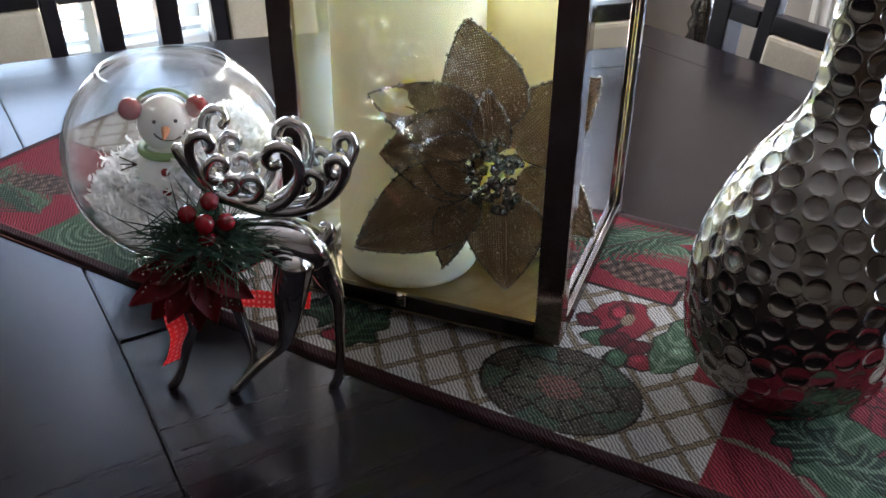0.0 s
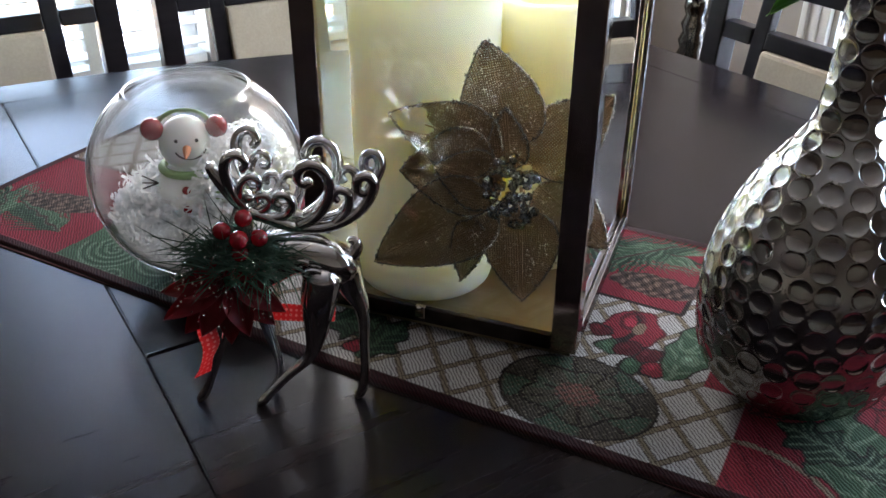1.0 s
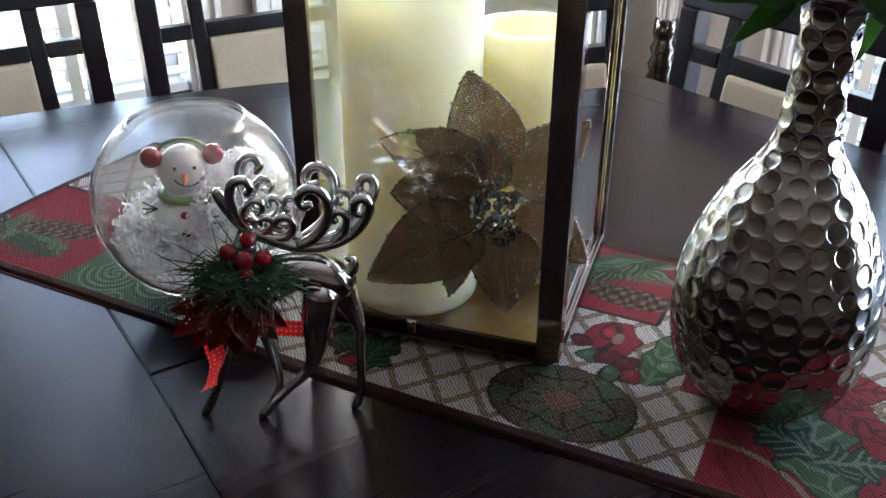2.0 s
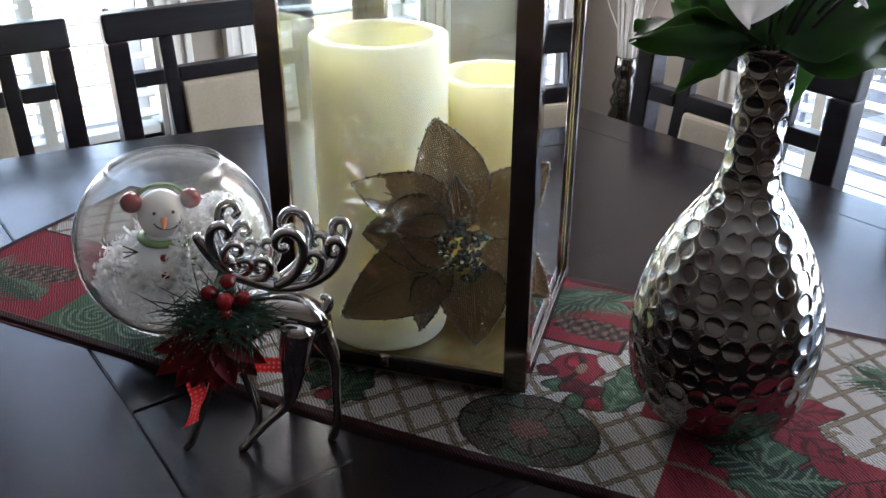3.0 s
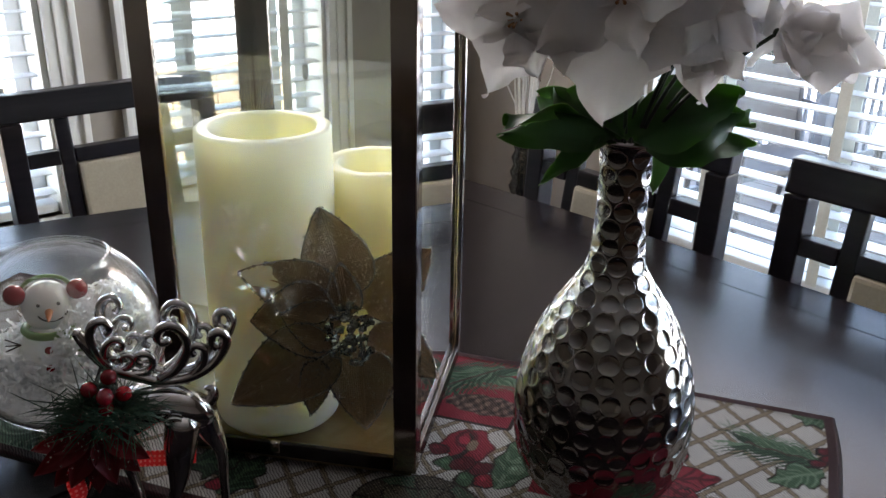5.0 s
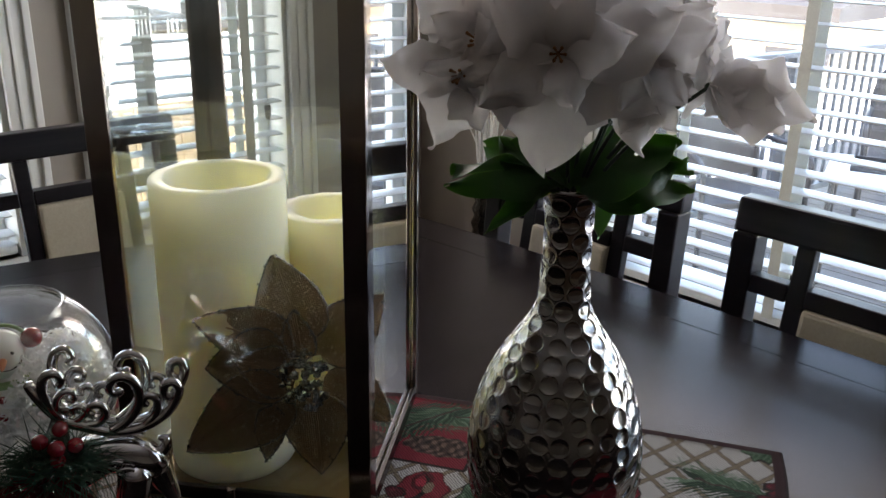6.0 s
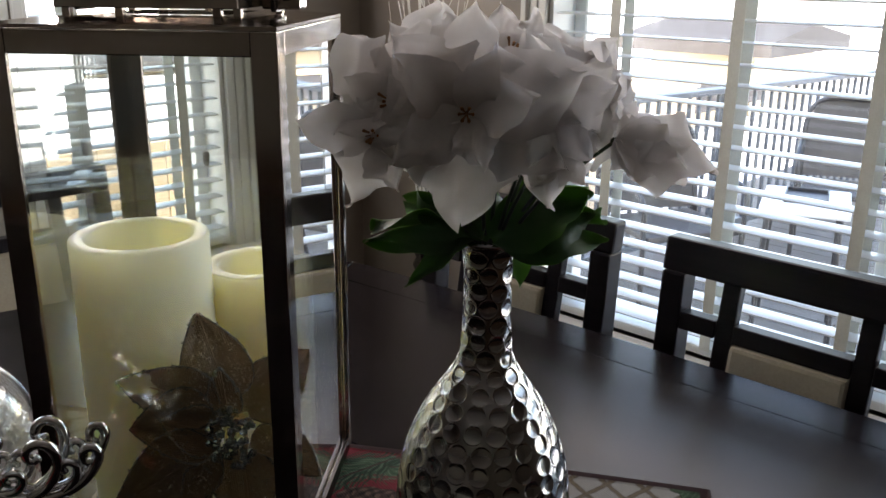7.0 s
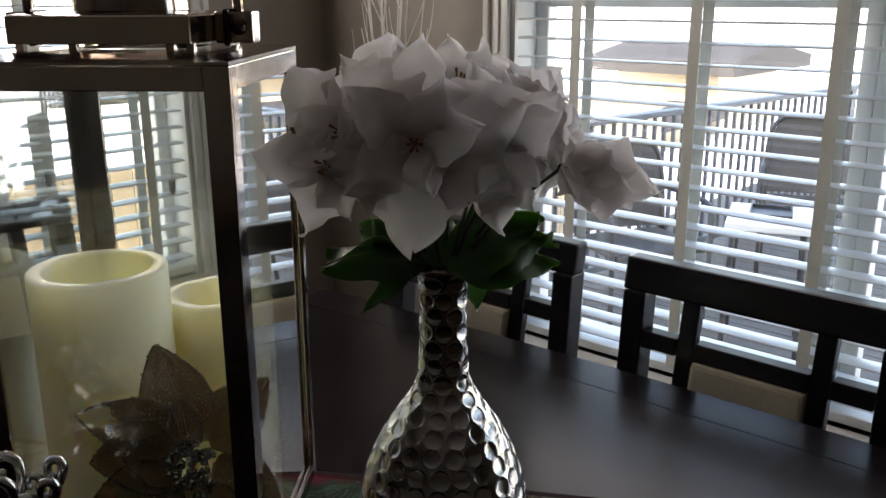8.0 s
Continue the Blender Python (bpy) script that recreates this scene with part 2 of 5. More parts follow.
def ball(centre, r, bm=None, seg=16, rings=10, stretch=(1, 1, 1)):
    bm = bm or bmesh.new()
    made = bmesh.ops.create_uvsphere(bm, u_segments=seg, v_segments=rings, radius=1.0)
    for v in made["verts"]:
        v.co = Vector((centre[0] + v.co.x * r * stretch[0], centre[1] + v.co.y * r * stretch[1], centre[2] + v.co.z * r * stretch[2]))
    return bm


def structure(ob, label, category):
    return tagged(ob, label, category, kind="structure")


# ---- the room ----
BACK, RIGHT, LEFT, FRONT, HIGH = 1.87, 1.68, -5.0, -4.6, 2.7
SILL_B, SILL_R, HEAD = 0.53, 0.41, 2.05

floor_thing = thing("floor", pose(0, 0, 0), "brown wooden floor boards under the dining table", "floor", kind="structure")
CEIL = part("ceiling", boxes((LEFT - 0.15, RIGHT + 0.15, FRONT - 0.15, BACK + 0.15, HIGH, HIGH + 0.1)), CEILING)
structure(CEIL, "plain white painted ceiling of the room", "ceiling")
W0, W1 = -0.04, 0.535       # first back window
X0, X1 = 0.745, 1.222       # second back window
Y0, Y1 = -1.05, 1.2         # wide side window
T = 0.15
north = boxes((LEFT - T, W0, BACK, BACK + T, 0, HIGH), (W1, X0, BACK, BACK + T, 0, HIGH), (X1, RIGHT + T, BACK, BACK + T, 0, HIGH),
              (W0, W1, BACK, BACK + T, 0, SILL_B), (W0, W1, BACK, BACK + T, HEAD, HIGH),
              (X0, X1, BACK, BACK + T, 0, SILL_B), (X0, X1, BACK, BACK + T, HEAD, HIGH))
structure(part("wall_north", north, WALL), "taupe painted wall with two blinded windows", "wall")
east = boxes((RIGHT, RIGHT + T, Y1, BACK, 0, HIGH), (RIGHT, RIGHT + T, FRONT - T, Y0, 0, HIGH),
             (RIGHT, RIGHT + T, Y0, Y1, 0, SILL_R), (RIGHT, RIGHT + T, Y0, Y1, HEAD, HIGH))
structure(part("wall_east", east, WALL), "taupe painted wall with one wide blinded window", "wall")
structure(part("wall_west", boxes((LEFT - T, LEFT, FRONT - T, BACK, 0, HIGH)), WALL), "plain taupe painted wall", "wall")
structure(part("wall_south", boxes((LEFT, RIGHT, FRONT - T, FRONT, 0, HIGH)), WALL), "plain taupe painted wall", "wall")
skirt = boxes((LEFT, RIGHT - 0.012, BACK - 0.012, BACK, 0, 0.1), (RIGHT - 0.012, RIGHT, FRONT, BACK, 0, 0.1), bevel=0.002)
structure(part("baseboard", skirt, TRIM), "white painted baseboard along the walls", "baseboard")


def window(name, m, half, sill, label, mullions=()):
    """A window seen from inside: local x along the wall, y outwards, z up; half: half its opening."""
    w = thing(name, m, label, "window", kind="structure")
    c = 0.066
    for side in (-1, 1):
        x = side * half
        lo, hi = sorted((x, x + side * c))
        bm = boxes((lo, hi, -0.016, 0.0, sill - 0.02, HEAD + c), bevel=0.003)
        edge = x + side * c
        box(*sorted((edge - side * 0.016, edge)), -0.026, -0.0155, sill - 0.02, HEAD + c, 0.003, bm)
        box(*sorted((x + side * 0.022, x + side * 0.03)), -0.021, -0.0155, sill - 0.02, HEAD + c, 0.002, bm)
        part("casing", bm, TRIM, w)
        part("jamb", boxes((*sorted((x, x - side * 0.012)), 0.0, T, sill, HEAD)), TRIM, w)
    part("casing", boxes((-half - c, half + c, -0.017, -0.001, HEAD, HEAD + c), bevel=0.003), TRIM, w)
    part("window_sill", boxes((-half - c - 0.02, half + c + 0.02, -0.05, 0.06, sill - 0.03, sill), bevel=0.006), TRIM, w)
    part("apron", boxes((-half - c, half + c, -0.015, 0.0, sill - 0.1, sill - 0.031), bevel=0.003), TRIM, w)
    s, y0, y1 = 0.032, 0.085, 0.125
    xs = [-half + 0.012, *mullions, half - 0.012]
    for a, b in zip(xs, xs[1:]):
        mid = (sill + HEAD) / 2
        frame_bm = boxes((a, a + s, y0, y1, sill, HEAD), (b - s, b, y0, y1, sill, HEAD), (a + s, b - s, y0, y1, sill, sill + s),
                         (a + s, b - s, y0, y1, HEAD - s, HEAD), (a + s, b - s, y0, y1, mid - 0.02, mid + 0.02), bevel=0.004)
        part("window_frame", frame_bm, TRIM, w)
        for z0, z1 in ((sill + s, mid - 0.02), (mid + 0.02, HEAD - s)):
            glass = part("pane", boxes((a + s, b - s, y0 + 0.018, y0 + 0.022, z0, z1)), PANE, w, "clear window pane")
            glass.visible_shadow = False
    return w


def blind(m, half, sill, tapes, pulls, label, tilt=0.5):
    """A horizontal blind: slats, ladder tapes, bottom rail and pull cords."""
    b = thing("window_blind", m, label, "blind", "window blinds")
    pitch, depth = 0.0425, 0.05
    bm = bmesh.new()
    rows = []
    for k in range(7):
        y = (k / 6 - 0.5) * depth
        rows.append((y, 0.0022 * (1 - (2 * y / depth) ** 2)))
    rings = []
    for y, z in rows + [(y, z - 0.0026) for y, z in reversed(rows)]:
        rings.append((bm.verts.new((-half + 0.004, y, z)), bm.verts.new((half - 0.004, y, z))))
    n = len(rings)
    for i in range(n):
        a, c = rings[i], rings[(i + 1) % n]
        bm.faces.new((a[0], a[1], c[1], c[0]))
    bm.faces.new([r[0] for r in rings])
    bm.faces.new([r[1] for r in reversed(rings)])
    first = part("slat", bm, SLAT, b, smooth=False)
    me = first.data
    z = sill + 0.05
    k = 0
    rng = random.Random(half)
    while z < HEAD - 0.06:
        ob = first if k == 0 else part("slat", me, SLAT, b)
        ob.matrix_basis = pose(rng.uniform(-0.0015, 0.0015), 0.03, z + rng.uniform(-0.0012, 0.0012), tilt + rng.uniform(-1.2, 1.2), rng.uniform(-0.08, 0.08), 0)
        z += pitch
        k += 1
    part("bottom_rail", boxes((-half + 0.003, half - 0.003, 0.006, 0.054, sill + 0.006, sill + 0.026), bevel=0.004), SLAT, b)
    part("head_rail", boxes((-half + 0.002, half - 0.002, 0.0, 0.06, HEAD - 0.055, HEAD - 0.003), bevel=0.003), SLAT, b)
    for x in tapes:
        for y in (0.0025, 0.0565):
            part("ladder_tape", boxes((x - 0.0125, x + 0.0125, y - 0.0006, y + 0.0006, sill + 0.02, HEAD - 0.05)), TAPE, b, "pale woven ladder tape")
    for x, zt in pulls:
        cord = tube([(x, -0.006, HEAD - 0.06, 0.0011), (x + 0.002, -0.008, (HEAD + zt) / 2, 0.0011), (x, -0.008, zt, 0.0011)], 6)
        part("pull_cord", cord, TAPE, b)
        tas = lathe([(0.0, 0.0), (0.0075, 0.0), (0.0085, -0.006), (0.007, -0.03), (0.004, -0.036), (0.0, -0.036)], 14)
        bmesh.ops.translate(tas, verts=tas.verts, vec=(x, -0.008, zt))
        part("tassel", tas, TASSEL, b, "grey plastic pull tassel", smooth=True)
    return b


TASSEL = plain("grey tassel plastic", (0.28, 0.28, 0.27), 0.5)
cW, cX = (W0 + W1) / 2, (X0 + X1) / 2
mW, mX = pose(cW, BACK, 0), pose(cX, BACK, 0)
cY = (Y0 + Y1) / 2
mY = pose(RIGHT, cY, 0, 0, 0, -90)
hW, hX, hY = (W1 - W0) / 2, (X1 - X0) / 2, (Y1 - Y0) / 2
window("window_1", mW, hW, SILL_B, "white framed window with moulded white casing")
window("window_2", mX, hX, SILL_B, "white framed window with moulded white casing")
window("window_3", mY, hY, SILL_R, "wide white framed window in three sashes", mullions=(cY - 0.405, cY + 0.34))
blind(mW, hW - 0.014, SILL_B, (-0.2, 0.06 - 0.02), ((hW - 0.1, 0.82),), "open white slatted blind with pale tapes")
blind(mX, hX - 0.014, SILL_B, (-0.13, 0.12), ((hX - 0.07, 0.79), (-hX + 0.1, 0.86)), "open white slatted blind with pale tapes")
blind(mY, hY - 0.014, SILL_R, tuple(cY - v for v in (1.02, 0.735, 0.452, 0.17, -0.11, -0.39, -0.67)), ((cY - 1.09, 0.72),), "wide open white slatted blind with tapes")

# ---- the dining table ----
TOP = 0.75


def back_edge(x):
    return 1.262 - 0.23 * (x + 0.1) ** 2


def right_edge(y):
    return 0.962 - 0.046 * ((y - 0.1) / 0.95) ** 2


table = thing("dining_table", pose(0, 0, 0), "large dark espresso wooden table with bowed edges", "table")
SEAM, MID, BORDER, GAP = 0.0772, 0.5805, 0.066, 0.0008
XL, YN = -1.0, -0.12


def seam_x(y):
    return SEAM - 0.026 * max(0.0, (y - 0.55)) ** 1.0


def line(f, a, b, n=16):
    return [f(a + (b - a) * i / n) for i in range(n + 1)]


def inner_right(y):
    return right_edge(y) - BORDER + 0.03 * (0.3 - y) * 0.5


def corner(o):
    x = 0.9
    for _ in range(12):
        x = right_edge(back_edge(x) - o) - o
    return x, back_edge(x) - o


c0, c1 = corner(0.0), corner(BORDER)
g = GAP
slab = 0.034
panels = [
    # middle board, far and near half
    [(seam_x(MID) + g, MID + g), (0.515 - g, MID + g)] + line(lambda x: (x, back_edge(x) - BORDER - g), 0.515 - g, seam_x(1.16) + g, 10),
    [(seam_x(MID) + g, MID - g), (seam_x(0) + g, YN), (0.515 - g, YN), (0.515 - g, MID - g)],
    # right-hand board
    [(0.515 + g, YN)] + line(lambda y: (inner_right(y) - g, y), YN, c1[1] - g, 18) + line(lambda x: (x, back_edge(x) - BORDER - g), c1[0] - 0.02, 0.515 + g, 10),
    # the leaf
    [(seam_x(YN) - g, YN)] + [(seam_x(MID) - g, MID)] + line(lambda x: (x, back_edge(x) - BORDER - g), seam_x(1.16) - g, XL, 16) + [(XL, YN)],
    # border boards
    line(lambda x: (x, back_edge(x) - BORDER + g), XL, 0.514, 18) + line(lambda x: (x, back_edge(x)), 0.514, XL, 18),
    line(lambda x: (x, back_edge(x) - BORDER + g), 0.516, c1[0], 10) + [c0] + line(lambda x: (x, back_edge(x)), c0[0] - 0.01, 0.516, 10),
    line(lambda y: (inner_right(y) + g, y), c1[1], YN, 16) + line(lambda y: (right_edge(y), y), YN, c0[1] - 0.003, 16),
]
for outline in panels:
    part("plank", prism(outline, TOP - slab, TOP, 0.0013), TABLEWOOD, table)
part("apron", boxes((XL + 0.08, 0.86, 0.95, 0.975, 0.62, TOP - slab), (XL + 0.08, 0.86, YN + 0.06, YN + 0.085, 0.62, TOP - slab),
                    (0.835, 0.86, YN + 0.085, 0.95, 0.62, TOP - slab), (XL + 0.08, XL + 0.105, YN + 0.085, 0.95, 0.62, TOP - slab), bevel=0.003), CHAIRWOOD, table)
for lx, ly in ((0.78, 0.9), (0.78, 0.0), (XL + 0.16, 0.9), (XL + 0.16, 0.0)):
    part("leg", boxes((lx - 0.045, lx + 0.045, ly - 0.045, ly + 0.045, 0.0, TOP - slab), bevel=0.005), CHAIRWOOD, table)


# ---- dining chairs ----
def dining_chair(m):
    """Faces -y; the origin lies on the floor below the foot of its back."""
    ch = thing("dining_chair", m, "dark espresso wooden dining chair with a beige padded back", "chair", "chairs round the table")
    half, high, lean = 0.189, 0.882, 0.16

    def slanted(x0, x1, z0, z1, t0, t1, bevel=0.003):
        bm = box(x0, x1, t0, t1, z0, z1, bevel)
        for v in bm.verts:
            v.co.y += lean * max(0.0, v.co.z - 0.45)
        return bm

    for s in (-1, 1):
        a, b = sorted((s * half, s * (half - 0.034)))
        part("back_post", slanted(a, b, 0.0, high - 0.047, -0.018, 0.018), CHAIRWOOD, ch)
        a, b = sorted((s * 0.102, s * 0.077))
        part("upright", slanted(a, b, 0.455, high - 0.047, -0.009, 0.009), CHAIRWOOD, ch)
        a, b = sorted((s * half, s * (half - 0.036)))
        part("front_leg", boxes((a, b, -0.41, -0.374, 0, 0.43), bevel=0.003), CHAIRWOOD, ch)
        part("side_rail", boxes((*sorted((s * (half - 0.006), s * (half - 0.03))), -0.374, -0.018, 0.38, 0.43), bevel=0.002), CHAIRWOOD, ch)
        part("stretcher", boxes((*sorted((s * (half - 0.008), s * (half - 0.026))), -0.374, -0.018, 0.16, 0.19), bevel=0.002), CHAIRWOOD, ch)
    rail = slanted(-half - 0.002, half + 0.002, high - 0.0465, high, -0.0165, 0.0135, 0.0045)
    part("top_rail", rail, CHAIRWOOD, ch)
    for a, b in ((-half + 0.0345, -0.1025), (-0.0765, 0.0765), (0.1025, half - 0.0345)):
        part("cross_rail", slanted(a, b, 0.758, 0.782, -0.011, 0.011, 0.002), CHAIRWOOD, ch)
    pad = slanted(-0.0765, 0.0765, 0.5, 0.757, -0.016, 0.012, 0.006)
    part("back_pad", pad, PAD, ch, "beige upholstered back panel")
    part("front_rail", boxes((-half + 0.036, half - 0.036, -0.4, -0.376, 0.38, 0.43), bevel=0.002), CHAIRWOOD, ch)
    part("seat", boxes((-half - 0.004, half + 0.004, -0.425, -0.02, 0.431, 0.485), bevel=0.016), PAD, ch, "beige upholstered seat")
    return ch


first_chair = dining_chair(pose(0.518, 1.424, 0))
copy_thing(first_chair, pose(0.084, 1.432, 0, 0, 0, 0))
copy_thing(first_chair, pose(0.988, 0.307, 0, 0, 0, -90))
copy_thing(first_chair, pose(0.988, 0.772, 0, 0, 0, -90))

# ---- the runner ----
R_LONG, R_WIDE, R_TOP = 0.941, 0.309, 0.7525
RUNNER = pose(-0.045, 0.896, 0) @ pose(0, 0, 0, 0, 0, math.degrees(math.atan2(-0.8625, 0.506)))
# local x runs along the cloth, local y across it (towards the far side)
WHITE, RED, DEEP, GREEN, PALEGREEN, DARKGREEN, TAN, BROWN, INK, BORDO = (
    (0.42, 0.42, 0.4), (0.215, 0.014, 0.028), (0.085, 0.008, 0.014), (0.042, 0.1, 0.055), (0.12, 0.2, 0.13), (0.018, 0.042, 0.027),
    (0.21, 0.175, 0.12), (0.055, 0.036, 0.03), (0.018, 0.012, 0.012), (0.034, 0.008, 0.011))


def weave_colours(u, v):
    """The woven picture: quilt patches, lattice, holly, pine and poinsettias. u, v in metres."""
    col = np.empty((*u.shape, 3))
    wob = 0.0012 * np.sin(u * 310) + 0.0012 * np.sin(v * 270 + 1.3)

    def fill(mask, c):
        col[mask] = c

    def lattice(mask, pu, pv):
        fill(mask, WHITE)
        p, q = u / 0.0362 + v / 0.0432 + pu, u / 0.0362 - v / 0.0432 + pv
        for f in (p, q):
            d = np.abs(f - np.round(f))
            fill(mask & (d < 0.085), TAN)
            fill(mask & (d > 0.07) & (d < 0.094), BROWN)

    def local(cu, cv, deg):
        a = radians(deg)
        du, dv = u - cu + wob, v - cv + wob
        return du * math.cos(a) + dv * math.sin(a), -du * math.sin(a) + dv * math.cos(a)

    def leaf(cu, cv, deg, long, wide, c, vein, spiky=0.0, inside=None):
        x, y = local(cu, cv, deg)
        s = np.clip(x / long, 0, 1)
        w = wide * np.sin(np.pi * s ** 0.8) ** 0.8 * (1 + spiky * np.cos(s * 18.0))
        m = (x > 0) & (x < long)
        if inside is not None:
            m &= inside
        fill(m & (np.abs(y) < w + 0.0018), INK)
        fill(m & (np.abs(y) < w), c)
        ribs = np.abs(((x - np.abs(y) * 0.9) / (long * 0.17)) % 1 - 0.5) < 0.13
        fill(m & (np.abs(y) < w * 0.9) & ribs, vein)
        fill(m & (np.abs(y) < 0.0016), vein)

    def disc(cu, cv, r, c, rim=INK, stretch=1.0):
        d = np.hypot(u - cu + wob, (v - cv + wob) / stretch)
        fill(d < r + 0.0016, rim)
        fill(d < r, c)
        fill(np.hypot(u - cu + r * 0.25, v - cv - r * 0.25) < r * 0.35, tuple(min(1, x * 1.7) for x in c))

    def pine(cu, cv, deg, long, spread, n=26):
        x, y = local(cu, cv, deg)
        for k in range(n):
            s = k / n * long * 0.75
            for side in (-1, 1):
                a = side * (0.55 + 0.25 * math.sin(k * 2.1)) * spread
                dx, dy = math.cos(a), math.sin(a)
                along = (x - s) * dx + y * dy
                off = np.abs(-(x - s) * dy + y * dx)
                m = (along > 0) & (along < long * 0.5) & (off < 0.0021 * (1 - along / long / 0.55))
                fill(m, (PALEGREEN, GREEN, DARKGREEN)[(k + (side > 0)) % 3])
        fill((x > 0) & (x < long * 0.8) & (np.abs(y) < 0.0014), BROWN)

    def cone(cu, cv, deg, long, wide):
        x, y = local(cu, cv, deg)
        m = (x / long) ** 2 + (y / wide) ** 2 < 1
        fill(m, BROWN)
        scale = (np.sin(x * 520 + 1.2 * np.sin(y * 300)) * np.sin(y * 430) > 0.25)
        fill(m & scale, (0.16, 0.105, 0.08))
        fill(m & (np.sin(x * 520) * np.sin(y * 430) < -0.55), INK)

    def poinsettia(cu, cv, r, turn=0.0, n=7, c=RED, inside=None):
        for ring, (rr, k) in enumerate(((r, n), (r * 0.62, n - 1))):
            for i in range(k):
                leaf(cu, cv, turn + 360 * i / k + ring * 25, rr * (0.85 + 0.2 * ((i * 37) % 5) / 5), rr * 0.25, c, DEEP, 0.05, inside)
        for i in range(7):
            disc(cu + 0.007 * math.cos(i), cv + 0.007 * math.sin(i * 1.7), 0.003, (0.4, 0.3, 0.06))

    lattice(np.ones(u.shape, bool), 0.55, 0.17)
    right = (u > 0.8) & (v > 0.15)
    lattice(right, 0.0, 0.45)
    # near left: red patch with a cone
    red1 = (u < 0.158 + 0.02 * v) & (v < 0.165)
    fill(red1, RED)
    fill((u < 0.16) & (np.abs(v - 0.165) < 0.002), INK)
    pine(0.13, 0.045, 165, 0.10, 1.0, 34)
    pine(0.05, 0.03, 120, 0.07, 1.0, 20)
    cone(0.088, 0.086, 10, 0.044, 0.017)
    # green scroll patch
    scroll = (u > 0.158 + 0.02 * v) & (u < 0.3) & (v < 0.135)
    fill(scroll, GREEN)
    for cu, cv, r in ((0.2, 0.045, 0.03), (0.255, 0.05, 0.026), (0.225, 0.1, 0.026), (0.28, 0.1, 0.024), (0.185, 0.1, 0.02), (0.29, 0.02, 0.02), (0.225, 0.012, 0.015)):
        a = np.arctan2(v - cv, u - cu)
        d = np.hypot(u - cu, v - cv) + 0.0021 * a
        fill(scroll & (d < r) & (np.abs((d / 0.0078) % 1 - 0.5) < 0.14), PALEGREEN)
        fill(scroll & (d < r) & (np.abs((d / 0.0078) % 1 - 0.5) > 0.43), DARKGREEN)
    # flowers below the bowl and the lantern
    poinsettia(0.24, 0.215, 0.075, 20)
    leaf(0.17, 0.2, 200, 0.07, 0.018, GREEN, PALEGREEN, 0.2)
    red2 = (u > 0.345) & (u < 0.662) & (v > 0.184)
    fill(red2, RED)
    fill((u > 0.345) & (u < 0.664) & (np.abs(v - 0.184) < 0.0018), INK)
    fill((v > 0.184) & (np.abs(u - 0.663) < 0.002), INK)
    pine(0.57, 0.262, 10, 0.09, 1.1, 34)
    pine(0.63, 0.29, 230, 0.09, 0.9, 22)
    cone(0.632, 0.216, 2, 0.036, 0.018)
    cone(0.44, 0.25, 30, 0.04, 0.018)
    leaf(0.42, 0.045, 20, 0.06, 0.018, DARKGREEN, GREEN, 0.25)
    leaf(0.47, 0.02, 80, 0.055, 0.016, DARKGREEN, GREEN, 0.25)
    disc(0.462, 0.03, 0.007, RED)
    # round medallion
    d = np.hypot((u - 0.626) / 1.3, v - 0.054)
    a = np.arctan2(v - 0.054, (u - 0.626) / 1.3)
    fill(d < 0.043, INK)
    fill(d < 0.0415, (0.06, 0.052, 0.04))
    wedge = np.floor((a + np.pi) / (np.pi / 5))
    fill((d < 0.0405) & (wedge % 2 == 0) & (d > 0.012), (0.05, 0.09, 0.058))
    bloom_edge = 0.028 + 0.0035 * np.cos(a * 5)
    fill((d < bloom_edge) & (d > 0.012), (0.075, 0.07, 0.048))
    fill((d < bloom_edge) & (d > 0.012) & (np.cos(a * 5) < -0.1), (0.06, 0.085, 0.055))
    fill(np.abs(d - bloom_edge) < 0.0013, INK)
    fill((d < 0.040) & (d > 0.010) & (np.abs(np.sin(a * 5)) < 0.1 + 0.004 / np.maximum(d, 0.01)) & (np.sin(u * 420 + v * 310) > -0.75), (0.03, 0.02, 0.018))
    fill((d < 0.0405) & (np.sin(u * 1100) * np.sin(v * 950) > 0.8), (0.2, 0.18, 0.13))
    fill((d < 0.012) & (np.sin(u * 900) * np.sin(v * 900) > -0.2), (0.2, 0.09, 0.07))
    # berries and a bow
    disc(0.636, 0.148, 0.021, RED, DEEP, 1.15)
    bud = np.hypot(u - 0.636, (v - 0.148) / 1.15)
    fill((bud < 0.021) & (np.abs(np.hypot(u - 0.622, (v - 0.15) / 1.5) - 0.0165) < 0.0022), INK)
    fill((bud < 0.02) & (np.abs(np.hypot(u - 0.632, (v - 0.158) / 1.4) - 0.008) < 0.0018), DEEP)
    fill(np.hypot(u - 0.64, (v - 0.15) / 1.8) < 0.0045, TAN)
    for cu, cv, c in ((0.627, 0.118, GREEN), (0.648, 0.103, GREEN), (0.613, 0.136, DEEP), (0.655, 0.12, DEEP), (0.664, 0.106, RED), (0.64, 0.122, DEEP)):
        disc(cu, cv, 0.0085, c)
    leaf(0.676, 0.1, 82, 0.09, 0.016, GREEN, PALEGREEN, 0.1)
    disc(0.684, 0.128, 0.007, PALEGREEN, GREEN)
    # large red flower at the far end
    red3 = (u > 0.729) & (v < 0.135 - 0.25 * np.clip(u - 0.8, 0, 1)) | ((u > 0.7) & (u < 0.8) & (v > 0.105) & (v < 0.2 + 0.3 * (u - 0.75)))
    fill(red3, RED)
    fill(red3 & (np.abs(np.hypot(u - 0.74, v + 0.01) - 0.07) < 0.0022), TAN)
